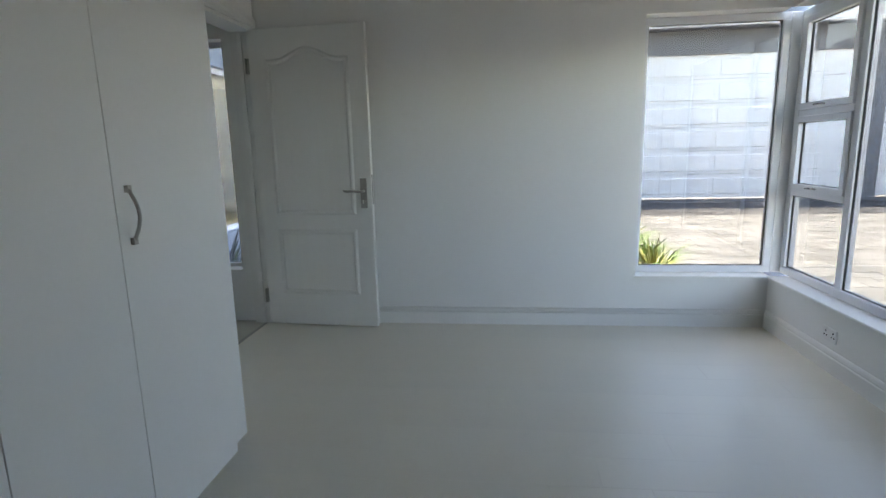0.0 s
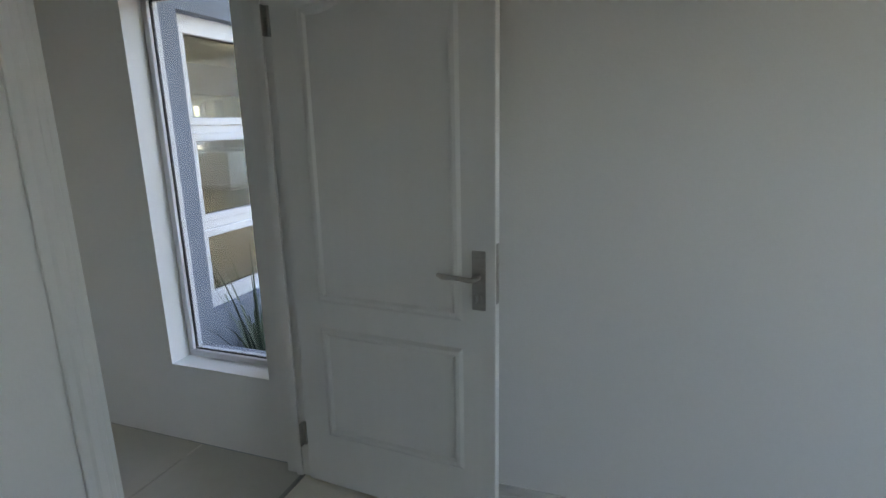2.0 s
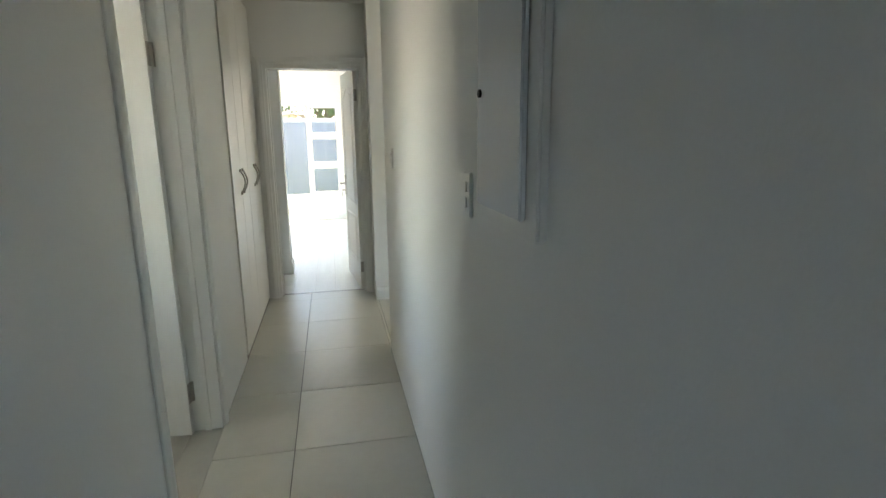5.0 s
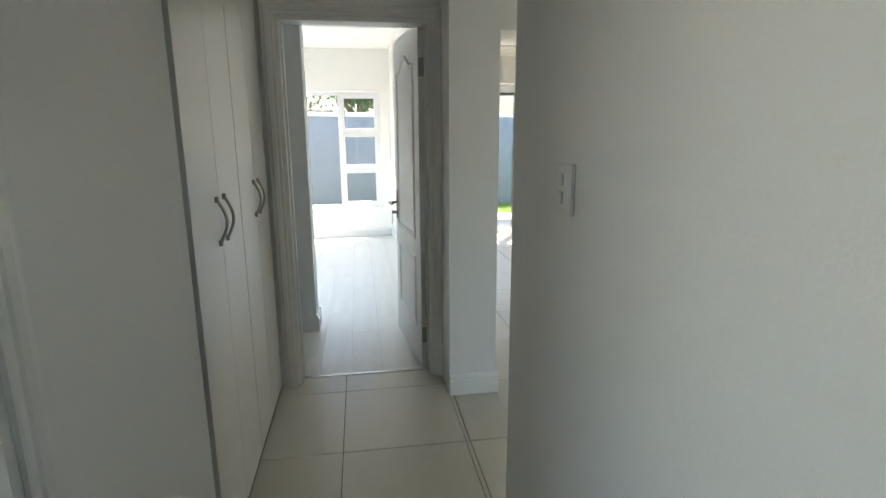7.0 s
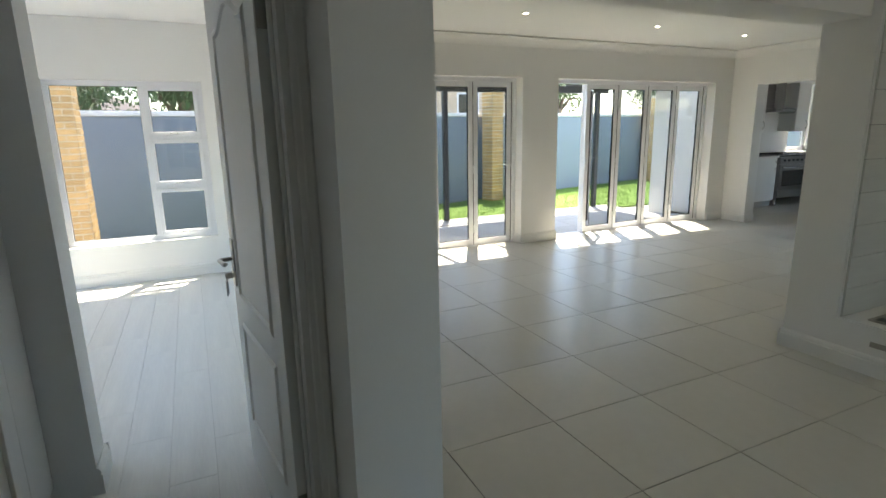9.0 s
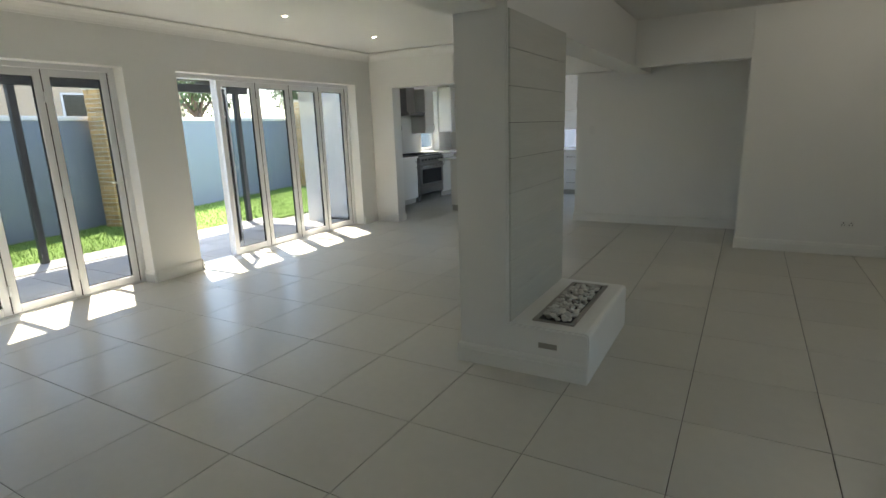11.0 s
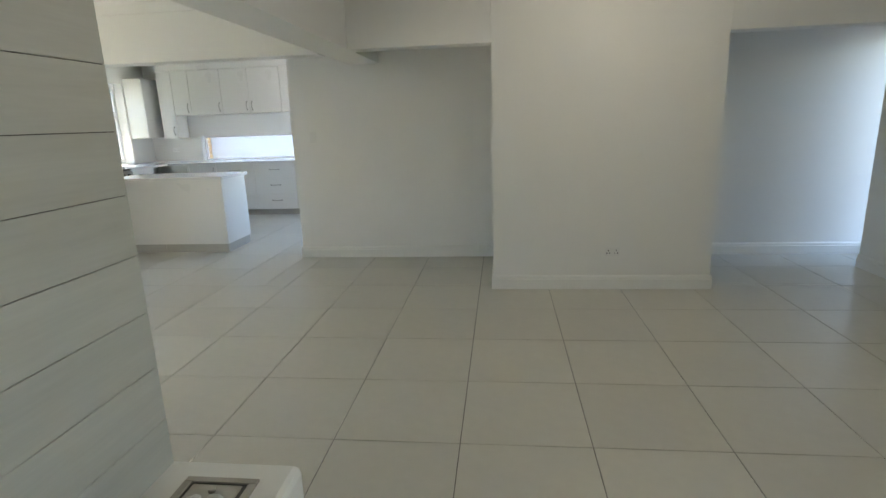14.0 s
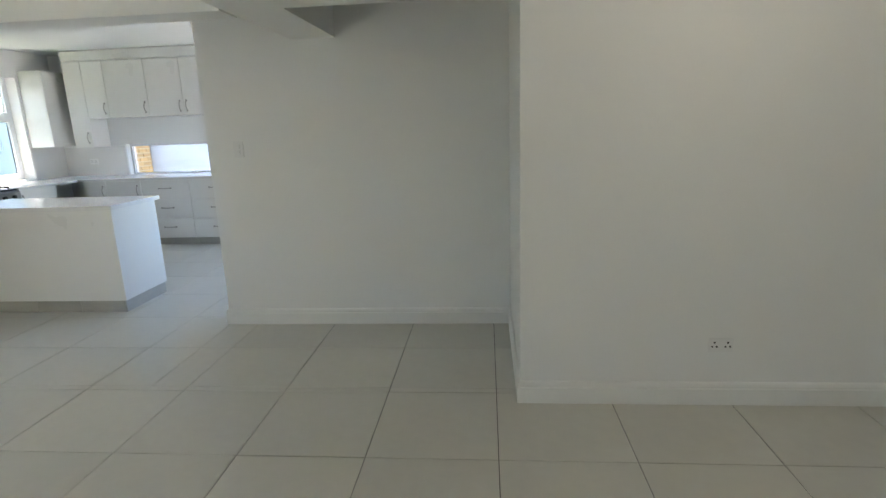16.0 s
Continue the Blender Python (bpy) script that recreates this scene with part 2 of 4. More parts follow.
        put(h0, h1, z0, lo)
        put(h0, h1, hi, z1)
        at = h1
    put(at, a1, z0, z1)
    return bm


def skirting(name, p, q, out):
    """A moulded baseboard from p to q along a wall; out: the way into the room."""
    p, q, out = Vector((*p, 0)), Vector((*q, 0)), Vector((*out, 0))
    prof = [(0, 0), (0.018, 0), (0.018, 0.085), (0.013, 0.092), (0.016, 0.098), (0.012, 0.112), (0.006, 0.12), (0, 0.12)]
    bm = bmesh.new()
    a = [bm.verts.new(p + out * u + Vector((0, 0, w))) for u, w in prof]
    b = [bm.verts.new(q + out * u + Vector((0, 0, w))) for u, w in prof]
    n = len(prof)
    for i in range(n):
        bm.faces.new((a[i], a[(i + 1) % n], b[(i + 1) % n], b[i]))
    bm.faces.new(a[::-1])
    bm.faces.new(b)
    bmesh.ops.recalc_face_normals(bm, faces=list(bm.faces))
    return built(name, bm, TRIM, "white painted moulded skirting board along the wall", "baseboard")


# ---- the shell: walls, ceilings, floors ----
CEIL_Z = 2.54
XW, XE = -11.40, -2.45           # living room, west and east inner faces
built("wall_north_corridor", pierced("x", -5.775, 1.81, 5.48, 5.60, 0, CEIL_Z, [(-2.38, -1.84, 0.39, 2.0), (0.955, 1.81, 0.35, 2.02)]), WALL, "smooth white painted plaster wall with tall window openings")
built("wall_north_outer_leaf", pierced("x", -2.45, 2.04, 5.602, 5.73, -0.15, 2.8, [(-2.38, -1.84, 0.39, 2.0), (0.955, 2.04, 0.35, 2.02)]), EXT, "blue-grey plastered outer face of the house wall")
built("wall_corridor_back", boxes((-5.775, -2.45, 5.602, 5.73, 0, CEIL_Z)), WALL, "white painted wall between corridor and living room")
built("wall_west_bedroom", pierced("y", -0.6, 5.478, -1.75, -1.60, 0, CEIL_Z, [(4.58, 5.455, 0, 2.05)]), WALL, "white painted bedroom wall with a doorway")
built("wall_east_bedroom", pierced("y", -0.6, 5.48, 1.81, 2.04, -0.15, CEIL_Z, [(3.6, 5.48, 0.35, 2.02)]), WALL, "white painted bedroom wall under a corner window")
built("wall_south_bedroom", boxes((-1.79, 2.04, -0.75, -0.602, -0.1, CEIL_Z)), WALL, "plain white wall closing the bedroom")
built("wall_south_corridor", pierced("x", -5.80, -1.752, 4.38, 4.53, 0, CEIL_Z, [(-4.97, -4.14, 0, 2.05)]), WALL, "white painted corridor wall with a doorway")
built("wall_cupboard_back", boxes((-7.3, -5.70, 3.80, 3.90, 0, CEIL_Z)), WALL, "plain white wall behind the cupboards")
# opening in the unseen side room wall is added to light the door leaf
built("wall_bathroom_closing", boxes((-5.70, -3.3, 2.5, 2.6, 0, 1.0), (-5.70, -3.3, 2.5, 2.6, 2.0, CEIL_Z), (-5.70, -5.2, 2.5, 2.6, 1.0, 2.0), (-3.8, -3.3, 2.5, 2.6, 1.0, 2.0), (-5.698, -5.6, 2.6, 4.378, 0, CEIL_Z), (-3.4, -3.3, 2.6, 4.378, 0, CEIL_Z)), WALL, "plain white walls of the side room with an added unseen light opening")
built("wall_end_corridor", pierced("y", 3.9, 5.478, -7.33, -7.19, 0, CEIL_Z, [(4.62, 5.43, 0, 2.03)]), WALL, "white painted wall at the end of the corridor with a doorway")
built("wall_south_living", boxes((-12.02, -6.93, 5.48, 5.74, -0.15, CEIL_Z)), WALL, "white painted wall between living room and bedroom with a square end")
built("wall_bedroom_stub", boxes((-8.26, -8.05, 3.0, 4.67, 0, CEIL_Z)), WALL, "short white wall stub beside the built-in cupboard")
built("wall_closet_bedroom", boxes((-8.05, -7.332, 3.0, 3.1, 0, CEIL_Z)), WALL, "plain white wall behind the bedroom cupboard")
# wide gap in this unseen wall is added to brighten the far bedroom
built("wall_south_bedroom_far", boxes((-11.78, -8.262, 2.3, 2.42, 0, 0.4), (-11.78, -8.262, 2.3, 2.42, 1.75, CEIL_Z), (-11.78, -11.5, 2.3, 2.42, 0.4, 1.75), (-8.6, -8.262, 2.3, 2.42, 0.4, 1.75), (-8.26, -8.15, 2.42, 2.998, 0, CEIL_Z)), WALL, "plain white wall closing the far bedroom with an added unseen light opening")
built("wall_west_bedroom_far", pierced("y", 2.3, 5.478, -12.02, -11.78, -0.15, CEIL_Z, [(3.99, 5.345, 0.40, 1.99)]), WALL, "white painted wall with a wide window")
built("wall_west_living", pierced("y", 5.742, 12.748, -11.65, XW, -0.15, CEIL_Z, [(6.65, 8.96, 0.0, 2.08), (9.50, 12.38, 0.0, 2.08)]), WALL, "white painted wall with two openings of folding glass doors")
built("wall_north_living", pierced("x", -12.9, -7.80, 12.75, 12.95, -0.15, CEIL_Z, [(-11.00, -7.80, -0.15, 2.03)]), WALL, "white painted wall with a wide opening to the kitchen")
built("beam_long", boxes((-7.80, -7.50, 5.74, 13.76, 2.04, CEIL_Z)), WALL, "white plastered ceiling beam over the fireplace", "beam")
built("wall_alcove", boxes((-8.49, -6.337, 13.76, 13.92, 0, CEIL_Z)), WALL, "white painted alcove wall beside the kitchen opening")
built("header_alcove", boxes((-7.498, -6.337, 12.61, 12.80, 2.036, CEIL_Z)), WALL, "white plastered header above the alcove", "beam")
built("wall_block", boxes((-6.335, -4.54, 12.61, 13.92, 0, CEIL_Z)), WALL, "broad white plastered projecting wall block")
built("header_recess", boxes((-4.538, -2.45, 12.612, 12.798, 2.04, CEIL_Z)), WALL, "white plastered header above the passage recess", "beam")
built("wall_recess_back", boxes((-4.538, -1.9, 13.78, 13.92, 0, CEIL_Z)), WALL, "white painted back wall of the recess")
built("wall_recess_side", boxes((-2.98, -2.45, 12.80, 13.278, 0, CEIL_Z)), WALL, "white painted wall end beside the recess")
# hole at y 13.28 is unseen, added in both leaves to light the recess
built("wall_east_living", pierced("y", 5.732, 13.92, -2.62, XE - 0.06, -0.15, CEIL_Z, [(5.80, 8.9, 0.52, 1.98), (13.28, 13.78, 0.1, 2.1)]), WALL, "white painted wall with a courtyard window and an added unseen light opening")
built("wall_east_outer_leaf", pierced("y", 5.732, 13.92, XE - 0.058, XE + 0.04, -0.15, 2.8, [(5.80, 8.9, 0.52, 1.98), (13.28, 13.78, 0.1, 2.1)]), EXT, "blue-grey plastered outer face towards the courtyard")
built("wall_west_kitchen", pierced("y", 12.952, 17.35, -12.72, -12.48, -0.15, CEIL_Z, [(15.90, 16.66, 0.92, 2.21)]), WALL, "white kitchen wall with a side window")
built("wall_north_kitchen", pierced("x", -12.478, -7.9, 17.25, 17.45, -0.15, CEIL_Z, [(-11.55, -9.35, 0.885, 1.325)]), WALL, "white kitchen wall with a long low window")
# hole on this unseen side is added to let daylight into the kitchen
built("wall_east_kitchen", pierced("y", 13.922, 17.248, -8.05, -7.9, 0, CEIL_Z, [(14.8, 16.5, 0.7, 2.1)]), WALL, "plain white kitchen wall with an added unseen light opening")
built("ceiling_living", boxes((-11.65, -1.9, 5.735, 12.84, CEIL_Z + 0.001, CEIL_Z + 0.12), (-12.72, -7.9, 12.842, 17.45, CEIL_Z + 0.001, CEIL_Z + 0.12), (-7.898, -1.9, 12.842, 13.92, CEIL_Z + 0.001, CEIL_Z + 0.12)), CEIL, "flat white painted ceiling", "ceiling")
built("ceiling_south", boxes((-12.02, -7.34, 2.3, 5.733, CEIL_Z + 0.001, CEIL_Z + 0.12), (-7.338, 2.04, -0.75, 5.733, CEIL_Z + 0.001, CEIL_Z + 0.12)), CEIL, "flat white painted ceiling", "ceiling")


def cove(name, p, q, out):
    p, q, out = Vector((*p, 0)), Vector((*q, 0)), Vector((*out, 0))
    prof = [(0, -0.11), (0.012, -0.11), (0.016, -0.095), (0.03, -0.07), (0.055, -0.04), (0.085, -0.022), (0.10, -0.018), (0.10, -0.004), (0, -0.004)]
    bm = bmesh.new()
    a = [bm.verts.new(p + out * u + Vector((0, 0, CEIL_Z + w))) for u, w in prof]
    b = [bm.verts.new(q + out * u + Vector((0, 0, CEIL_Z + w))) for u, w in prof]
    for i in range(len(prof)):
        j = (i + 1) % len(prof)
        bm.faces.new((a[i], a[j], b[j], b[i]))
    bm.faces.new(a[::-1])
    bm.faces.new(b)
    bmesh.ops.recalc_face_normals(bm, faces=list(bm.faces))
    built(name, bm, CEIL, "white moulded plaster cornice along the ceiling", "cornice")


cove("cornice_west", (XW, 5.74), (XW, 12.75), (1, 0))
cove("cornice_north", (XW, 12.75), (-7.8, 12.75), (0, -1))
cove("cornice_beam", (-7.80, 5.74), (-7.80, 12.75), (-1, 0))
cove("cornice_south", (XW, 5.74), (-7.8, 5.74), (0, 1))

skirting("baseboard_bedroom_north", (-1.60, 5.48), (1.81, 5.48), (0, -1))
skirting("baseboard_bedroom_east", (1.81, -0.6), (1.81, 5.46), (-1, 0))
skirting("baseboard_block_front", (-6.335, 12.61), (-4.54, 12.61), (0, -1))
skirting("baseboard_block_west", (-6.335, 12.592), (-6.335, 13.76), (-1, 0))
skirting("baseboard_block_east", (-4.54, 12.592), (-4.54, 13.78), (1, 0))
skirting("baseboard_alcove", (-8.49, 13.76), (-6.353, 13.76), (0, -1))
skirting("baseboard_alcove_end", (-8.49, 13.742), (-8.49, 13.92), (-1, 0))
skirting("baseboard_recess", (-4.522, 13.78), (-1.95, 13.78), (0, -1))
skirting("baseboard_recess_side", (-2.98, 12.80), (-2.98, 13.278), (-1, 0))
skirting("baseboard_recess_front", (-2.998, 12.80), (-2.51, 12.80), (0, -1))
skirting("baseboard_pillar_end", (-6.93, 5.48), (-6.93, 5.758), (1, 0))
skirting("baseboard_living_south", (-11.38, 5.74), (-6.93, 5.74), (0, 1))
skirting("baseboard_pier_middle", (XW, 8.978), (XW, 9.482), (1, 0))
skirting("baseboard_pier_middle_side", (-11.60, 9.50), (-11.382, 9.50), (0, 1))
skirting("baseboard_pier_middle_side_b", (-11.60, 8.96), (-11.382, 8.96), (0, -1))
skirting("baseboard_pier_north", (XW, 12.40), (XW, 12.732), (1, 0))
skirting("baseboard_living_north", (-11.382, 12.75), (-11.00, 12.75), (0, -1))
skirting("baseboard_living_north_end", (-11.00, 12.732), (-11.00, 12.95), (1, 0))
skirting("baseboard_far_bedroom", (-11.78, 2.42), (-11.78, 5.46), (1, 0))
skirting("baseboard_far_bedroom_north", (-11.78, 5.48), (-7.33, 5.48), (0, -1))
skirting("baseboard_stub_end", (-8.26, 4.67), (-8.05, 4.67), (0, 1))
skirting("baseboard_stub_west", (-8.26, 3.0), (-8.26, 4.688), (-1, 0))


# ---- doors and windows ----
def lever_set(parent, x, z, y, sign, points):
    """A lever handle on its long plate; sign: the side of the leaf; points: the way in which the lever points along x."""
    h = part("lock_plate", bevelled(boxes((x - 0.023, x + 0.023, min(y, y + sign * 0.007), max(y, y + sign * 0.007), z - 0.115, z + 0.085)), 0.002), STEEL, parent, "worn nickel lock plate")
    part("lever", rod(bmesh.new(), [(x, y, z), (x, y + sign * 0.05, z), (x + points * 0.012, y + sign * 0.058, z), (x + points * 0.06, y + sign * 0.058, z + 0.004), (x + points * 0.10, y + sign * 0.056, z + 0.002), (x + points * 0.125, y + sign * 0.052, z + 0.008)], [0.010, 0.009, 0.009, 0.008, 0.010, 0.007], 8), STEEL, h, "curved nickel lever")
    part("cylinder", rod(bmesh.new(), [(x, y, z - 0.07), (x, y + sign * 0.014, z - 0.07)], 0.011, 12), STEEL, h)
    part("key", bevelled(boxes((x - 0.002, x + 0.002, min(y + sign * 0.012, y + sign * 0.04), max(y + sign * 0.012, y + sign * 0.04), z - 0.082, z - 0.058)), 0.001), STEEL, h)


def panel_outlines(w, arched):
    s = 0.115
    top0, top1 = 0.80, 1.91
    n = 10
    if arched:
        arch = []
        for i in range(2 * n + 1):
            u = i / (2 * n)
            rise = 0.07 * (0.5 - 0.5 * math.cos(2 * math.pi * min(1, max(0, (u - 0.12) / 0.76))))
            arch.append((s + (w - 2 * s) * u, top1 - 0.07 + rise))
        up = [(s, top0), (w - s, top0)] + arch[::-1]
    else:
        up = [(s, top0), (w - s, top0), (w - s, top1), (s, top1)]
    low = [(s, 0.235), (w - s, 0.235), (w - s, 0.70), (s, 0.70)]
    return up, low


def door_leaf(name, m, label, w=0.813, arched=True, hinge_z=(0.22, 1.80), knob_points=-1, with_lock=True, keys=False):
    """Local x runs from the hinge to the free edge, y is the thickness (0 to 0.04)."""
    d = thing(name, label, "door", m, kind="structure")
    bm = bmesh.new()
    box(bm, 0, w, 0, 0.04, 0.008, 2.035)
    bevelled(bm, 0.002, 1)
    for o in panel_outlines(w, arched):
        moulding(bm, o, 0.038, 0.007, 0.0, -1)
        moulding(bm, o, 0.038, 0.007, 0.04, 1)
    part("leaf", bm, DOOR, d, "white moulded two-panel leaf")
    for z in hinge_z:
        hb = bmesh.new()
        box(hb, -0.003, 0.0, 0.004, 0.036, z - 0.05, z + 0.05)
        rod(hb, [(-0.004, -0.004, z - 0.05), (-0.004, -0.004, z + 0.05)], 0.006, 8)
        box(hb, -0.012, -0.009, -0.03, 0.0, z - 0.05, z + 0.05)
        part("hinge", hb, STEEL, d, "nickel butt hinge")
    if with_lock:
        lever_set(d, w - 0.055, 0.962, 0.0, -1, knob_points)
        lever_set(d, w - 0.055, 0.962, 0.04, 1, knob_points)
        part("latch_face", bevelled(boxes((w - 0.001, w + 0.003, 0.010, 0.030, 0.87, 1.07)), 0.001, 1), STEEL, d, "steel latch face plate")
    if keys:
        kb = rod(bmesh.new(), [(w - 0.055 + 0.018 * math.cos(a), 0.075, 0.885 + 0.018 * math.sin(a)) for a in [2 * math.pi * k / 12 for k in range(13)]], 0.0016, 5, False)
        box(kb, w - 0.068, w - 0.046, 0.073, 0.076, 0.82, 0.868)
        box(kb, w - 0.060, w - 0.040, 0.077, 0.080, 0.805, 0.868)
        part("key_bunch", kb, STEEL, d, "small bunch of keys")
    return d


def door_frame(name, m, w, depth, h=2.05, casing_sides=(-1, 1), cw=0.068):
    """A painted jamb lining with moulded casings; local x across the opening, y through the wall (0 to depth)."""
    d = thing(name, "white painted door frame with moulded casing", "door frame", m, kind="structure")
    part("jamb_lining", boxes((0.0, 0.022, 0, depth, 0, h), (w - 0.022, w, 0, depth, 0, h), (0.022, w - 0.022, 0, depth, h - 0.022, h)), TRIM, d)
    mid = depth * 0.45
    part("stop", bevelled(boxes((0.022, 0.034, mid, mid + 0.03, 0, h - 0.022)), 0.002, 1), TRIM, d)
    part("stop", bevelled(boxes((w - 0.034, w - 0.022, mid, mid + 0.03, 0, h - 0.022)), 0.002, 1), TRIM, d)
    for s in casing_sides:
        y = -0.001 if s < 0 else depth + 0.001
        prof = [(0.0, 0.0), (0.0, 0.009), (0.004, 0.012), (0.018, 0.012), (0.024, 0.016), (0.042, 0.018), (0.050, 0.014), (cw - 0.004, 0.012), (cw, 0.008), (cw, 0.0)]
        bm = bmesh.new()
        rings = []
        for cx, cz, sx, sz in ((0, 0, -1, 0), (0, h, -1, 1), (w, h, 1, 1), (w, 0, 1, 0)):
            rings.append([bm.verts.new((cx + sx * u, y + s * t, cz + sz * u)) for u, t in prof])
        for ra, rb in zip(rings, rings[1:]):
            for k in range(len(prof) - 1):
                bm.faces.new((ra[k], ra[k + 1], rb[k + 1], rb[k]))
        bm.faces.new(rings[0])
        bm.faces.new(rings[-1][::-1])
        bmesh.ops.recalc_face_normals(bm, faces=list(bm.faces))
        part("casing", bm, TRIM, d, "white moulded casing")
    return d


def window(name, m, label, w, h, cols, glass=None, fw=0.05, depth=0.06, catch=-0.035):
    """Local x along the wall, y through it, z up from the sill. cols: (from, to, row heights) in metres; a pane in each cell, opening sashes where a row is negative."""
    glass = glass or GLASS
    d = thing(name, label, "window", m, kind="structure")
    bm = boxes((0, w, 0, depth, 0, fw), (0, w, 0, depth, h - fw, h), (0, fw, 0, depth, fw, h - fw), (w - fw, w, 0, depth, fw, h - fw))
    part("window_frame", bevelled(bm, 0.003, 1), ALU, d, "white aluminium frame")
    for i, (x0, x1, rows) in enumerate(cols):
        if i:
            part("mullion", bevelled(boxes((x0 - fw / 2, x0 + fw / 2, 0.002, depth - 0.002, fw, h - fw)), 0.003, 1), ALU, d)
        cx0, cx1 = (fw if i == 0 else x0 + fw / 2), (w - fw if i == len(cols) - 1 else x1 - fw / 2)
        total = sum(abs(r) for r in rows)
        z = fw
        for j, r in enumerate(rows):
            z1 = z + abs(r) / total * (h - 2 * fw)
            cz0, cz1 = z + (fw * 0.4 if j else 0), z1 - (fw * 0.4 if j < len(rows) - 1 else 0)
            if j:
                part("transom", bevelled(boxes((cx0, cx1, 0.002, depth - 0.002, z - fw * 0.4, z + fw * 0.4)), 0.003, 1), ALU, d)
            ix0, ix1, iz0, iz1 = cx0, cx1, cz0, cz1
            if r < 0:
                e = 0.038
                part("sash", bevelled(boxes((cx0, cx1, -0.012, 0.03, cz0, cz0 + e), (cx0, cx1, -0.012, 0.03, cz1 - e, cz1), (cx0, cx0 + e, -0.012, 0.03, cz0 + e, cz1 - e), (cx1 - e, cx1, -0.012, 0.03, cz0 + e, cz1 - e)), 0.003, 1), ALU, d, "white opening sash")
                ix0, ix1, iz0, iz1 = cx0 + e, cx1 - e, cz0 + e, cz1 - e
                hx = (ix0 + ix1) / 2
                hb = rod(bmesh.new(), [(hx - 0.05, catch, cz0 + 0.02), (hx + 0.02, catch, cz0 + 0.024), (hx + 0.02, catch * 0.35, cz0 + 0.02)], 0.006, 6)
                part("sash_catch", hb, CHROME, d, "small metal sash catch")
            g = 0.004
            part("gasket", boxes((ix0, ix1, 0.016, 0.028, iz0, iz0 + g), (ix0, ix1, 0.016, 0.028, iz1 - g, iz1), (ix0, ix0 + g, 0.016, 0.028, iz0 + g, iz1 - g), (ix1 - g, ix1, 0.016, 0.028, iz0 + g, iz1 - g)), GASKET, d, "black rubber gasket")
            p = part("pane", boxes((ix0 + 0.001, ix1 - 0.001, 0.020, 0.024, iz0 + 0.001, iz1 - 0.001)), glass, d, "clear glass pane")
            p.visible_shadow = False
            z = z1
    return d


# bedroom where the walk begins
door_frame("door_frame_bedroom", pose(-1.60, 4.58, 0, 0, 0, 90), 0.875, 0.15)
door_leaf("door_1", pose(-1.622, 5.412, 0, 0, 0, -4.0), "white moulded panel door standing open against the wall", knob_points=-1)
window("window_1", pose(0.955, 5.585, 0.352, 0, 0, 0), "white aluminium picture window looking on the driveway", 0.905, 1.665, [(0, 0.905, [1])], glass=GLASS_A, fw=0.045)
window("window_2", pose(1.925, 5.585, 0.352, 0, 0, -90), "white aluminium corner window with opening sashes", 1.985, 1.665, [(0, 0.62, [0.52, -0.52, -0.6]), (0.62, 1.985, [1])], glass=GLASS_A, fw=0.05)
built("window_corner_post", bevelled(boxes((1.862, 1.985, 5.588, 5.70, 0.352, 2.017)), 0.004, 1), ALU, "white aluminium corner post joining two windows", "window post")
built("sill_bedroom_north", bevelled(boxes((0.94, 1.82, 5.462, 5.59, 0.335, 0.352)), 0.004), TRIM, "white painted window sill", "sill")
built("sill_bedroom_east", bevelled(boxes((1.792, 1.94, 3.59, 5.46, 0.335, 0.352)), 0.004), TRIM, "white painted window sill", "sill")
# corridor
window("window_3", pose(-2.38, 5.585, 0.39, 0, 0, 0), "tall narrow white window looking on the courtyard", 0.54, 1.61, [(0, 0.54, [1])], glass=GLASS_C, fw=0.03)
door_frame("door_frame_side_room", pose(-4.97, 4.38, 0), 0.83, 0.15)
door_leaf("door_2", pose(-4.935, 4.40, 0, 0, 0, -96), "white moulded panel door opened into the side room", w=0.78)
door_frame("door_frame_far_bedroom", pose(-7.19, 4.62, 0, 0, 0, 90), 0.81, 0.14, h=2.03)
door_leaf("door_3", pose(-7.30, 5.405, 0, 0, 0, 187), "white moulded panel door half into the far bedroom with keys in its lock", w=0.74, keys=True)
window("window_4", pose(-11.86, 3.99, 0.40, 0, 0, 90), "white aluminium window with three small sashes beside a large pane", 1.355, 1.59, [(0, 0.80, [1]), (0.80, 1.355, [-0.50, -0.50, -0.50])], fw=0.05)
built("sill_far_bedroom", bevelled(boxes((-11.86, -11.765, 3.98, 5.355, 0.385, 0.402)), 0.004), TRIM, "white painted window sill", "sill")
# living room
# last column of the courtyard window is unseen, added for more daylight
window("window_5", pose(XE - 0.03, 5.80, 0.52, 0, 0, 90), "white aluminium courtyard window in three rows of panes", 3.1, 1.46, [(0, 0.66, [-0.40, -0.50, -0.50]), (0.66, 1.9, [1]), (1.9, 3.1, [1])], glass=GLASS_D, fw=0.05, depth=0.034, catch=0.075)
window("window_6", pose(-12.62, 15.90, 0.92, 0, 0, 90), "white aluminium side window above the worktop", 0.76, 1.29, [(0, 0.76, [-0.80, -0.47])], fw=0.045)
window("window_7", pose(-11.55, 17.33, 0.885), "long low white aluminium window above the worktop", 2.2, 0.44, [(0, 2.2, [1])], fw=0.03)


def folding_panel(name, m, w, h=2.035, handle=0):
    """A glazed folding-door panel; local x across it, y through it."""
    d = thing(name, "white aluminium folding door panel with clear glass", "folding door", m, group="folding glass doors", kind="structure")
    s = 0.062
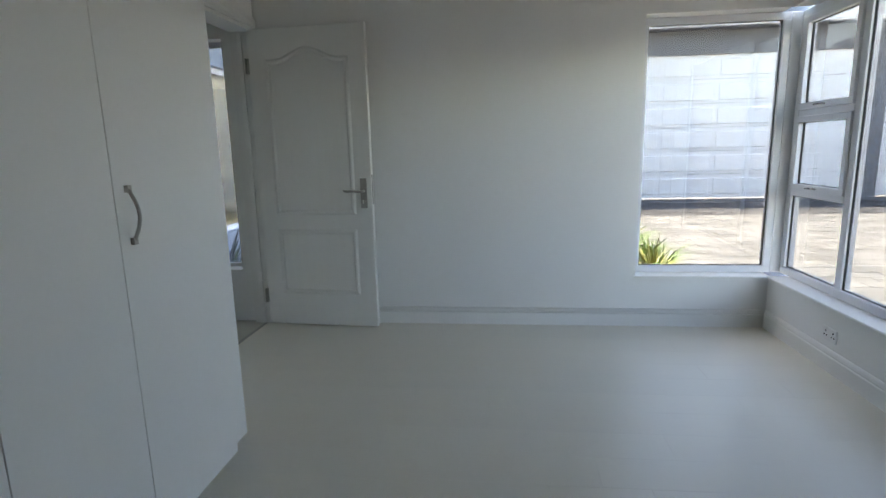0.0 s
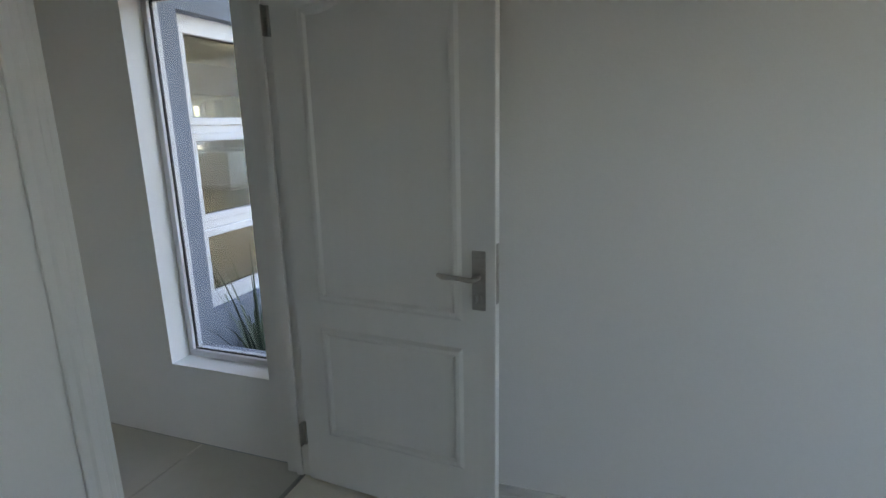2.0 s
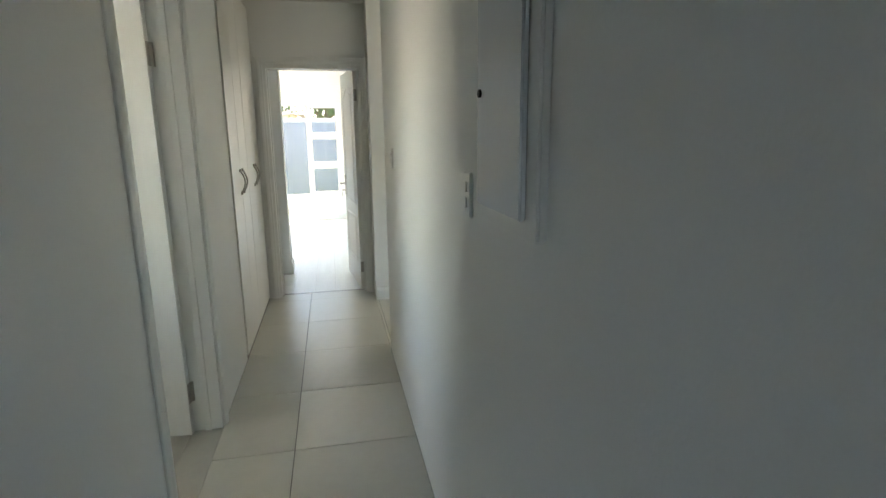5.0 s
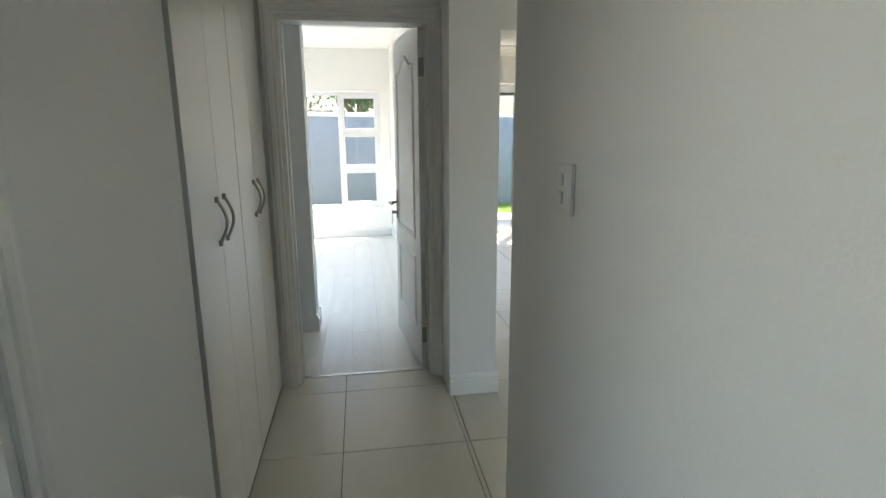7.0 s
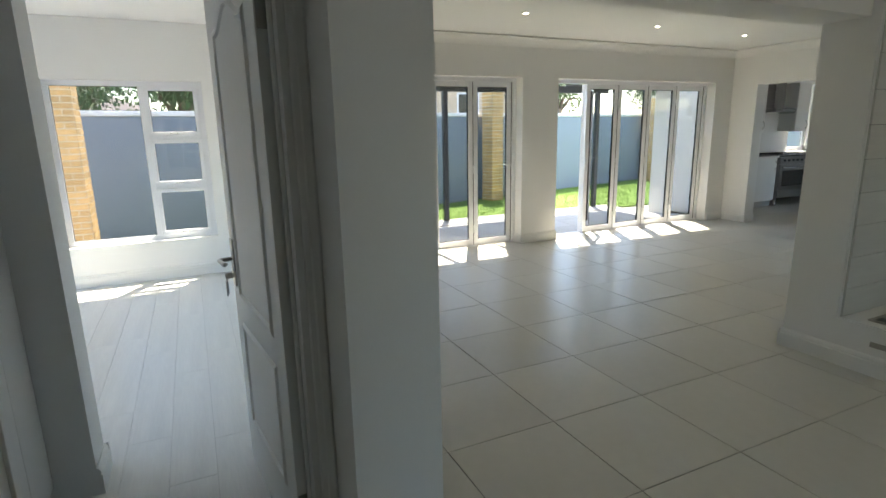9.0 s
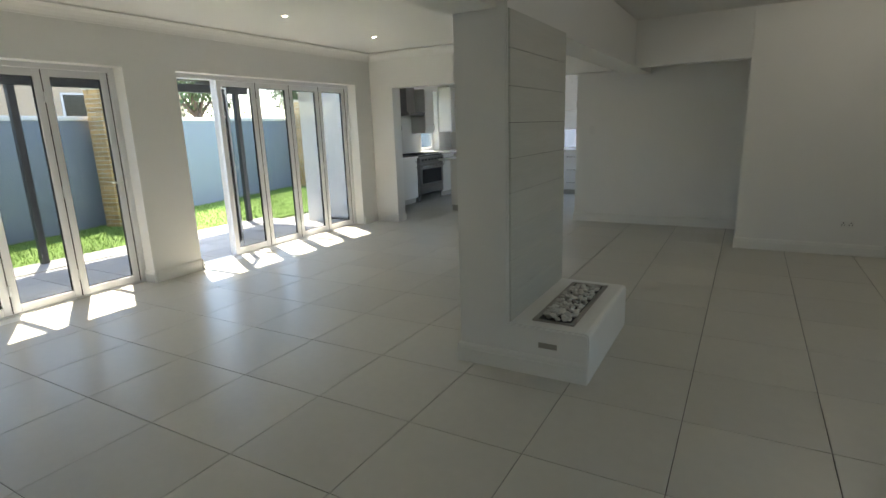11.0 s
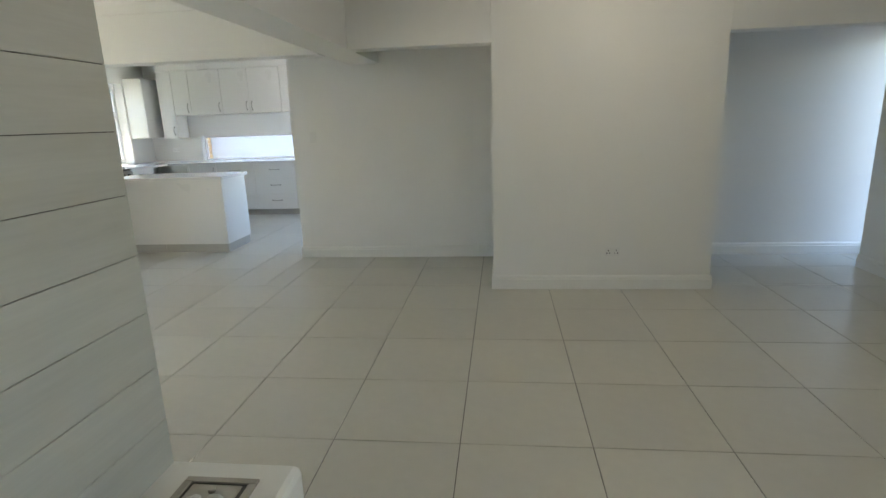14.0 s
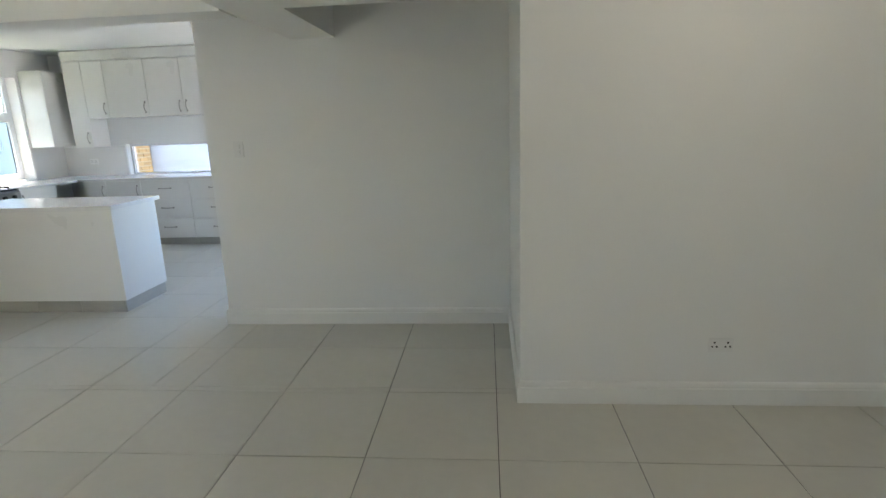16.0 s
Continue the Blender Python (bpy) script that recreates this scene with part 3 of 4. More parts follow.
    part("panel_frame", bevelled(boxes((0, s, 0, 0.045, 0.012, h), (w - s, w, 0, 0.045, 0.012, h), (s, w - s, 0, 0.045, 0.012, 0.012 + s + 0.01), (s, w - s, 0, 0.045, h - s, h)), 0.003, 1), ALU, d, "white aluminium frame")
    g, x0, x1, z0, z1 = 0.007, s, w - s, 0.022 + s, h - s
    part("gasket", boxes((x0, x1, 0.012, 0.034, z0, z0 + g), (x0, x1, 0.012, 0.034, z1 - g, z1), (x0, x0 + g, 0.012, 0.034, z0 + g, z1 - g), (x1 - g, x1, 0.012, 0.034, z0 + g, z1 - g)), GASKET, d, "black rubber gasket")
    p = part("pane", boxes((x0 + 0.001, x1 - 0.001, 0.02, 0.024, z0 + 0.001, z1 - 0.001)), GLASS, d, "clear glass pane")
    p.visible_shadow = False
    # thin black strip paints the dark gap to the next panel
    part("gap_strip", boxes((w - 0.004, w + 0.003, -0.003, 0.043, 0.02, h - 0.004)), GASKET, d, "black strip standing in for the dark gap between panels")
    for z in (0.22, 0.98, 1.80):
        part("hinge", rod(bmesh.new(), [(0.0, -0.008, z - 0.045), (0.0, -0.008, z + 0.045)], 0.010, 8), ALU, d, "white barrel hinge")
    if handle:
        hx = w - 0.03 if handle > 0 else 0.03
        hb = rod(bmesh.new(), [(hx, -0.0, 1.02), (hx, -0.045, 1.02), (hx - handle * 0.11, -0.05, 1.025)], 0.008, 8)
        box(hb, hx - 0.014, hx + 0.014, -0.008, 0.0, 0.93, 1.08)
        part("door_handle", hb, PLASTIC, d, "white lever handle")
    return d


def folding_frame(name, y0, y1):
    d = thing(name, "white aluminium outer frame of the folding doors", "door frame", pose(-11.60, y0, 0, 0, 0, 90), kind="structure")
    w = y1 - y0
    part("outer_frame", bevelled(boxes((0, 0.05, -0.055, 0.055, 0, 2.08), (w - 0.05, w, -0.055, 0.055, 0, 2.08), (0.05, w - 0.05, -0.055, 0.055, 2.035, 2.08)), 0.003, 1), ALU, d)
    part("floor_track", bevelled(boxes((0.05, w - 0.05, -0.05, 0.05, 0.0, 0.012)), 0.002, 1), ALU, d, "slim aluminium floor track")


folding_frame("door_frame_folding_a", 6.65, 8.96)
folding_frame("door_frame_folding_b", 9.50, 12.38)
pw = (8.91 - 6.70) / 4
for i in range(4):
    folding_panel("folding_door", pose(-11.575, 6.70 + pw * i, 0, 0, 0, 90), pw - 0.004, handle=1 if i == 3 else 0)
pw = (12.33 - 9.55) / 5
for i in range(1, 5):
    folding_panel("folding_door", pose(-11.575, 9.55 + pw * i, 0, 0, 0, 90), pw - 0.004)
folding_panel("folding_door", pose(-11.635, 9.55 + pw + 0.02, 0, 0, 0, 128), pw - 0.004, handle=1)


# ---- built-in cupboards ----
def bow_handle(parent, x, y, z, length=0.15, axis="z", sign=-1, r=0.0055):
    """A curved bar handle standing off the face at y."""
    pts = []
    for i in range(11):
        u = i / 10
        o = sign * (0.006 + 0.026 * math.sin(math.pi * u))
        c = (u - 0.5) * length
        pts.append((x, y + o, z + c) if axis == "z" else (x + c, y + o, z))
    bm = rod(bmesh.new(), pts, r, 8)
    for e in (pts[0], pts[-1]):
        box(bm, e[0] - 0.008, e[0] + 0.008, min(y, y + sign * 0.012), max(y, y + sign * 0.012), e[2] - 0.010, e[2] + 0.010)
    return part("handle", bm, STEEL, parent, "curved brushed nickel bow handle")


def cupboard(name, m, label, doors, w, depth, z0, h, handle_z, group="", plinth=True, bare_side=None):
    """Local x along the front, y into the cupboard; doors: (from, to, handle side or 0)."""
    c = thing(name, label, "cupboard", m, group)
    part("carcass", boxes((0, 0.018, 0.02, depth, z0, h), (w - 0.018, w, 0.02, depth, z0, h), (0.018, w - 0.018, 0.02, depth, h - 0.018, h), (0.018, w - 0.018, 0.02, depth, z0, z0 + 0.018), (0.018, w - 0.018, depth - 0.01, depth, z0 + 0.018, h - 0.018)), BOARD, c)
    if plinth:
        part("plinth", boxes((0.002, w - 0.002, 0.05, 0.066, 0, z0 - 0.002)), BOARD, c)
    for x0, x1, side in doors:
        dd = part("door", bevelled(boxes((x0 + 0.0015, x1 - 0.0015, 0.0, 0.018, z0 + 0.002, h - 0.002)), 0.0012, 1), BOARD, c, "flat white door")
        if side:
            bow_handle(dd, x1 - 0.05 if side > 0 else x0 + 0.05, 0.0, handle_z, 0.15)
    return c


# bedroom wardrobe: front faces +x
cupboard("wardrobe", pose(-1.00, 0.755, 0, 0, 0, 90), "tall white melamine built-in wardrobe with bow handles", [(0.0, 0.49, 1), (0.49, 0.98, -1), (0.98, 1.50, -1), (1.50, 2.02, -1), (2.02, 2.45, 0), (2.45, 3.03, -1)], 3.03, 0.597, 0.085, 2.44, 1.065)
# corridor cupboards: front faces +y
for i, x in enumerate((-5.835, -6.50)):
    cupboard("hall_cupboard", pose(x, 4.535, 0, 0, 0, 180), "white melamine built-in hall cupboard with two doors", [(0.0, 0.33, 1), (0.33, 0.66, -1)], 0.66, 0.60, 0.02, 2.46, 1.15, plinth=False, group="hall cupboards")
cupboard("bedroom_cupboard", pose(-7.36, 4.52, 0, 0, 0, 180), "white melamine built-in bedroom cupboard beside the doorway", [(0.0, 0.43, 1), (0.43, 0.685, -1)], 0.685, 0.60, 0.085, 2.46, 1.15)


# ---- fireplace ----
fp = thing("fireplace", "white plastered fireplace column with grey tiles and low hearth", "fireplace", pose(-7.43, 8.70, 0))
HZ = 0.295
body = bmesh.new()
outline = [(-0.335, 0.0), (0.465, 0.0), (0.465, HZ - 0.026), (0.458, HZ - 0.008), (0.440, HZ), (-0.012, HZ), (-0.012, 2.54), (-0.323, 2.54), (-0.335, 2.53)]
ya = [body.verts.new((u, -0.03, w)) for u, w in outline]
yb = [body.verts.new((u, 0.996, w)) for u, w in outline]
body.faces.new(ya)
body.faces.new(yb[::-1])
for k in range(len(outline)):
    n = (k + 1) % len(outline)
    body.faces.new((ya[n], ya[k], yb[k], yb[n]))
bmesh.ops.recalc_face_normals(body, faces=list(body.faces))
round_edges = [e for e in body.edges if abs(e.verts[0].co.y - e.verts[1].co.y) < 1e-6 and e.verts[0].co.y < 0]
bmesh.ops.bevel(body, geom=round_edges, offset=0.009, segments=2, affect="EDGES", clamp_overlap=True)
part("surround", body, WALL, fp, "white plastered column and low hearth bench")
zs = [HZ + 0.002, 0.475, 0.67, 0.865, 1.06, 1.255, 1.45, 1.645, 1.84, 2.035]
for a, b in zip(zs, zs[1:]):
    part("tile", bevelled(boxes((-0.011, 0.0, -0.012, 0.988, a + 0.001, b - 0.0015)), 0.001, 1), FIRE_TILE, fp, "pale grey wood-look tile")
part("tile_backing", boxes((-0.0119, -0.006, -0.010, 0.986, HZ + 0.002, 2.035)), GROUT, fp)
part("vent_plate", bevelled(boxes((0.175, 0.285, -0.034, -0.026, 0.172, 0.204)), 0.001, 1), STEEL, fp, "small rectangular steel vent plate")
sk = thing("fireplace_skirting", "white moulded skirting around the fireplace base", "baseboard", kind="structure")
for nm, p, q, o in (("skirting_front", (-7.765, 8.67), (-6.966, 8.67), (0, -1)), ("skirting_side", (-7.765, 8.652), (-7.765, 9.714), (-1, 0)), ("skirting_back", (-7.765, 9.696), (-7.44, 9.696), (0, 1))):
    ob = skirting(nm, p, q, o)
    ob.parent = sk
    for key in ("label", "category", "kind"):
        del ob[key]
tray = thing("burner_tray", "stainless gas burner tray filled with white pebbles on the hearth", "gas burner", pose(-7.200, 9.185, HZ))
part("rim", bevelled(boxes((-0.127, 0.127, -0.425, -0.40, 0, 0.010), (-0.127, 0.127, 0.40, 0.425, 0, 0.010), (-0.127, -0.100, -0.40, 0.40, 0, 0.010), (0.100, 0.127, -0.40, 0.40, 0, 0.010)), 0.002, 1), STEEL, tray, "brushed steel rim")
part("bed", boxes((-0.100, 0.100, -0.40, 0.40, 0.0005, 0.004)), ENAMEL, tray, "black burner bed")
part("valve_cover", bevelled(boxes((-0.085, 0.085, 0.315, 0.385, 0.004, 0.012)), 0.002, 1), STEEL, tray, "steel valve cover")
part("valve_knob", rod(bmesh.new(), [(0.0, 0.35, 0.012), (0.0, 0.35, 0.026)], 0.012, 10), STEEL, tray)


def pebble_mesh(seed):
    rnd = random.Random(seed)
    bm = bmesh.new()
    bmesh.ops.create_icosphere(bm, subdivisions=2, radius=1.0)
    off = Vector((rnd.random() * 9, rnd.random() * 9, rnd.random() * 9))
    for v in bm.verts:
        v.co *= 1 + 0.18 * noise.noise(v.co * 0.9 + off)
    for f in bm.faces:
        f.smooth = True
    me = bpy.data.meshes.new("pebble")
    bm.to_mesh(me)
    bm.free()
    me.materials.append(PEBBLE)
    return me


pebble_meshes = [pebble_mesh(s) for s in range(6)]
rnd = random.Random(5)
placed = []
for attempt in range(1500):
    r = rnd.uniform(0.013, 0.024)
    px, py = rnd.uniform(-0.086, 0.086), rnd.uniform(-0.385, 0.295)
    near = [q for q in placed if math.hypot(q[0] - px, q[1] - py) < (q[2] + r) * 0.86]
    layer = 0 if not near else 1
    if len(placed) >= 150 or len(near) > 3 or any(q[3] for q in near) or (layer and (rnd.random() > 0.22 or abs(px) > 0.06)):
        continue
    placed.append((px, py, r, layer))
    ob = new("pebble", rnd.choice(pebble_meshes))
    ob.parent = tray
    ob.matrix_basis = Matrix.LocRotScale((px, py, 0.004 + r * 0.5 + layer * 0.017), Euler((rnd.uniform(-0.35, 0.35), rnd.uniform(-0.35, 0.35), rnd.uniform(0, 6.3))), (r * 1.2, r * 0.84, r * 0.6))


# ---- wall fittings ----
def double_socket(name, m, label):
    s = thing(name, label, "socket", m)
    part("plate", bevelled(boxes((-0.06, 0.06, -0.009, 0, -0.037, 0.037)), 0.003), PLASTIC, s)
    for x in (-0.032, 0.032):
        hb = bmesh.new()
        for dx, dz, r in ((0, 0.014, 0.0055), (-0.011, -0.008, 0.0048), (0.011, -0.008, 0.0048)):
            rod(hb, [(x + dx, -0.0085, dz), (x + dx, -0.0098, dz)], r, 10)
        part("socket_hole", hb, DARK, s, "dark three-pin socket holes")
        part("rocker", bevelled(boxes((x - 0.008, x + 0.008, -0.013, -0.009, 0.024, 0.034)), 0.001, 1), PLASTIC, s)
    return s


def wall_switch(name, m, label, h=0.115, wide=0.074):
    s = thing(name, label, "switch", m)
    part("plate", bevelled(boxes((-wide / 2, wide / 2, -0.009, 0, -h / 2, h / 2)), 0.003), PLASTIC, s)
    for dz in (-0.02, 0.02):
        part("rocker", bevelled(boxes((-0.012, 0.012, -0.014, -0.009, dz - 0.014, dz + 0.014)), 0.002, 1), PLASTIC, s)
    return s


double_socket("wall_socket", pose(-5.34, 12.61, 0.325), "white double wall socket above the skirting")
double_socket("wall_socket", pose(1.81, 4.77, 0.20, 0, 0, -90), "white double wall socket under the window")
wall_switch("light_switch", pose(-5.36, 5.48, 1.32), "white light switch on the corridor wall", wide=0.115)
wall_switch("light_switch", pose(-3.63, 5.48, 1.30), "white switch beside the fuse box")
wall_switch("light_switch", pose(-8.26, 13.76, 1.32), "white light switch on the alcove wall")

db = thing("fuse_box", "white electrical distribution board with a smooth raised cover", "fuse box", pose(-3.285, 5.48, 1.547))
part("flange", bevelled(boxes((-0.165, 0.165, -0.020, 0, -0.278, 0.278)), 0.005), PLASTIC, db)
part("cover", bevelled(boxes((-0.150, 0.118, -0.034, -0.0215, -0.245, 0.245)), 0.004), COVER, db, "smooth white cover door")
# black plate behind the cover paints the shade along its edge
part("gap_shade_plate", boxes((-0.147, 0.112, -0.0225, -0.0195, -0.242, 0.242)), GASKET, db, "black plate standing in for the shade round the cover")
part("lock", rod(bmesh.new(), [(-0.125, -0.034, -0.015), (-0.125, -0.039, -0.015)], 0.008, 10), DARK, db, "small black lock")
tri = bmesh.new()
va = [tri.verts.new(p) for p in ((-0.04, -0.0346, 0.165), (0.0, -0.0346, 0.165), (-0.02, -0.0346, 0.20))]
vb = [tri.verts.new((v.co.x, -0.0342, v.co.z)) for v in va]
tri.faces.new(va)
tri.faces.new(vb[::-1])
for i in range(3):
    tri.faces.new((va[i], vb[i], vb[(i + 1) % 3], va[(i + 1) % 3]))
part("warning_sign", tri, AMBER, db, "small dark warning triangle")

for x, y in ((-10.20, 6.45), (-10.22, 8.20), (-10.30, 9.98), (-10.38, 11.52)):
    dl = thing("downlight", "small round recessed white downlight", "downlight", pose(x, y, CEIL_Z), group="living room downlights")
    rb = bmesh.new()
    rod(rb, [(0, 0, -0.006), (0, 0, 0.0)], [0.036, 0.040], 20)
    part("trim_ring", rb, PLASTIC, dl)
    part("lens", rod(bmesh.new(), [(0, 0, -0.009), (0, 0, -0.006)], 0.020, 16), LENS, dl, "glowing lens")
    lamp = new("downlight_lamp", bpy.data.lights.new("downlight_lamp", "SPOT"))
    lamp.data.energy, lamp.data.color, lamp.data.spot_size, lamp.data.spot_blend, lamp.data.shadow_soft_size = 0.7, (1.0, 0.95, 0.87), radians(110), 0.6, 0.03
    lamp.matrix_basis = look((x, y, CEIL_Z - 0.03), (x, y, 0))

# glass ceiling lamps over the dining side
for x, y in ((-5.42, 8.55), (-5.42, 10.1), (-5.42, 11.65), (-5.42, 7.0)):
    gl = thing("ceiling_lamp", "small glass ceiling lamp with a warm glowing bulb", "ceiling lamp", pose(x, y, CEIL_Z), group="glass ceiling lamps")
    part("ceiling_plate", rod(bmesh.new(), [(0, 0, -0.02), (0, 0, 0)], 0.055, 20), CHROME, gl, "round chrome ceiling plate")
    part("shade", rod(bmesh.new(), [(0, 0, -0.16), (0, 0, -0.10), (0, 0, -0.02)], [0.055, 0.06, 0.04], 20, False), LAMP_GLASS, gl, "clear glass shade").visible_shadow = False
    bulb = bmesh.new()
    bmesh.ops.create_uvsphere(bulb, u_segments=12, v_segments=8, radius=0.024, matrix=Matrix.Translation((0, 0, -0.09)))
    bb = part("bulb", bulb, LENS, gl, "warm glowing bulb")
    bb.visible_shadow = False
    lamp = new("ceiling_lamp_light", bpy.data.lights.new("ceiling_lamp_light", "POINT"))
    lamp.data.energy, lamp.data.color, lamp.data.shadow_soft_size = 0.22, (1.0, 0.94, 0.84), 0.03
    lamp.location = (x, y, CEIL_Z - 0.20)


# ---- kitchen ----
def kitchen_unit(name, m, label, w, depth, z0, h, fronts, group, plinth=True):
    """Local x along the front, y into the unit. fronts: (x0, x1, z0, z1, handle) with handle 'h' across the middle, 'l' or 'r' upright at an edge, '' none."""
    c = thing(name, label, "cabinet", m, group)
    part("body", boxes((0.001, w - 0.001, 0.02, depth, z0, h)), BOARD_B, c)
    for x0, x1, a, b, hd in fronts:
        f = part("drawer_front" if hd == "h" else "door", bevelled(boxes((x0 + 0.002, x1 - 0.002, 0, 0.019, a + 0.002, b - 0.002)), 0.0025, 2), BOARD_B, c)
        if hd == "h":
            bow_handle(f, (x0 + x1) / 2, 0, (a + b) / 2 + 0.02, 0.16, "x")
        elif hd:
            up = z0 > 1
            bow_handle(f, x1 - 0.045 if hd == "r" else x0 + 0.045, 0, a + 0.12 if up else b - 0.13, 0.13)
    if plinth:
        part("plinth", boxes((0.001, w - 0.001, 0.06, 0.075, 0, z0 - 0.002)), KICK, c, "grey wood-look plinth")
    return c


def drawers(w, z0, h):
    s = (h - z0) / 3
    return [(0, w, z0 + s * i, z0 + s * (i + 1), "h") for i in range(3)]


KG = "kitchen base cabinets"
FY, FX, TOP = 16.62, -11.86, 0.868
x = -8.06
for w, kind in ((0.55, "d"), (0.51, "s"), (0.52, "s"), (0.70, "s"), (0.66, "s"), (0.476, "d"), (0.31, "d")):
    x -= w
    fr = drawers(w, 0.10, TOP) if kind == "s" else [(0, w, 0.10, TOP, "r")]
    kitchen_unit("base_cabinet", pose(x, FY, 0), "white kitchen drawer unit with curved nickel handles" if kind == "s" else "white kitchen base cabinet with one door", w, 0.60, 0.10, TOP, fr, KG)
for y, w, fr in ((13.0, 0.62, [(0, 0.62, 0.10, TOP, "l")]), (13.62, 0.56, drawers(0.56, 0.10, TOP)), (14.18, 0.545, [(0, 0.545, 0.10, TOP, "r")]), (15.70, 0.55, [(0, 0.55, 0.10, TOP, "l")])):
    kitchen_unit("base_cabinet", pose(FX, y, 0, 0, 0, 90), "white kitchen base cabinet beside the cooker", w, 0.60, 0.10, TOP, fr, KG)
single("worktop", bevelled(boxes((-12.478, -8.06, FY - 0.025, 17.248, TOP + 0.002, 0.902)), 0.004), QUARTZ, "white polished quartz worktop under the long window", "worktop")
single("worktop", bevelled(boxes((-12.478, FX + 0.025, 15.69, FY - 0.027, TOP + 0.002, 0.902)), 0.004), QUARTZ, "white polished quartz worktop under the side window", "worktop")
single("worktop", bevelled(boxes((-12.478, FX + 0.025, 12.96, 14.735, TOP + 0.002, 0.902)), 0.004), QUARTZ, "white polished quartz worktop beside the cooker", "worktop")
built("splashback_north", boxes((-12.476, -11.56, 17.238, 17.249, 0.904, 1.30), (-9.34, -8.06, 17.238, 17.249, 0.904, 1.66)), SPLASH, "glossy white splashback", "splashback")
built("splashback_west", boxes((-12.479, -12.468, 12.96, 15.89, 0.904, 1.66), (-12.479, -12.468, 16.67, 17.236, 0.904, 1.32)), SPLASH, "glossy white splashback", "splashback")
WG = "kitchen wall cabinets"
kitchen_unit("wall_cabinet", pose(-12.02, 16.90, 0), "tall narrow white wall cabinet in the corner", 0.26, 0.34, 1.31, 2.40, [(0, 0.26, 1.31, 2.40, "r")], WG, False)
x = -11.76
for w, hd in ((0.30, "r"), (0.56, "r"), (0.48, "r"), (0.55, "l"), (0.55, "r"), (0.55, "l"), (0.55, "r")):
    kitchen_unit("wall_cabinet", pose(x, 16.90, 0), "white kitchen wall cabinet with curved nickel handle", w, 0.34, 1.68, 2.40, [(0, w, 1.68, 2.40, hd)], WG, False)
    x += w
kitchen_unit("wall_cabinet", pose(-12.155, 16.70, 0, 0, 0, 90), "white corner wall cabinet beside the side window", 0.54, 0.32, 1.33, 2.29, [(0, 0.195, 1.33, 2.29, "")], WG, False)
single("cabinet_cornice", bevelled(boxes((-12.02, -8.22, 16.885, 17.248, 2.402, 2.534)), 0.012), BOARD_B, "white pelmet strip above the wall cabinets", "pelmet")
kitchen_unit("wall_cabinet", pose(-12.13, 15.54, 0, 0, 0, 90), "white wall cabinet beside the cooker hood", 0.355, 0.34, 1.32, 2.20, [(0, 0.355, 1.32, 2.20, "r")], WG, False)
kitchen_unit("wall_cabinet", pose(-12.13, 13.7, 0, 0, 0, 90), "white wall cabinet beside the cooker hood", 0.95, 0.34, 1.32, 2.20, [(0, 0.475, 1.32, 2.20, "r"), (0.475, 0.95, 1.32, 2.20, "r")], WG, False)

stove = thing("range_cooker", "stainless range cooker with black oven glass on short legs", "cooker", pose(-11.82, 14.745, 0, 0, 0, 90))
W = 0.94
part("body", bevelled(boxes((0, W, 0.03, 0.62, 0.13, 0.88)), 0.004, 1), INOX, stove)
part("oven_door", bevelled(boxes((0.02, W - 0.02, 0.0, 0.03, 0.30, 0.74)), 0.005, 2), INOX, stove, "stainless oven door")
part("oven_window", bevelled(boxes((0.10, W - 0.10, -0.003, 0.001, 0.35, 0.63)), 0.001, 1), BLACKGL, stove, "black oven window")
part("oven_handle", rod(bmesh.new(), [(0.07, 0.0, 0.69), (0.07, -0.05, 0.69), (W - 0.07, -0.05, 0.69), (W - 0.07, 0.0, 0.69)], 0.011, 10), CHROME, stove, "long tubular oven handle")
part("drawer", bevelled(boxes((0.02, W - 0.02, 0.005, 0.03, 0.14, 0.28)), 0.004, 1), INOX, stove, "storage drawer")
part("control_panel", bevelled(boxes((0.0, W, -0.005, 0.03, 0.76, 0.87)), 0.004, 1), INOX, stove)
for i in range(7):
    kx = 0.10 + i * 0.123
    part("knob", rod(bmesh.new(), [(kx, -0.005, 0.815), (kx, -0.03, 0.815)], 0.02, 14), ENAMEL, stove, "black control knob")
for lx in (0.05, W - 0.05):
    for ly in (0.06, 0.58):
        part("leg", rod(bmesh.new(), [(lx, ly, 0.0), (lx, ly, 0.02), (lx, ly, 0.13)], [0.03, 0.022, 0.02], 12), CHROME, stove)
part("hob", bevelled(boxes((0.0, W, 0.03, 0.62, 0.882, 0.90)), 0.003, 1), ENAMEL, stove, "black gas hob")
for gx in (0.17, 0.47, 0.77):
    gb = bmesh.new()
    for yy in (0.14, 0.33, 0.52):
        box(gb, gx - 0.13, gx + 0.13, yy - 0.006, yy + 0.006, 0.915, 0.93)
    for xx in (-0.12, 0.0, 0.12):
        box(gb, gx + xx - 0.006, gx + xx + 0.006, 0.08, 0.58, 0.9152, 0.9298)
    for xx in (-0.12, 0.12):
        for yy in (0.09, 0.57):
            box(gb, gx + xx - 0.006, gx + xx + 0.006, yy - 0.006, yy + 0.006, 0.90, 0.9151)
    part("pan_support", gb, ENAMEL, stove, "cast iron pan support")
hood = thing("cooker_hood", "stainless chimney cooker hood with a curved glass canopy", "cooker hood", pose(-12.48, 15.12, 1.68, 0, 0, 0))
part("chimney", bevelled(boxes((0.0, 0.28, -0.15, 0.15, 0.06, 0.857)), 0.003, 1), INOX, hood, "stainless chimney")
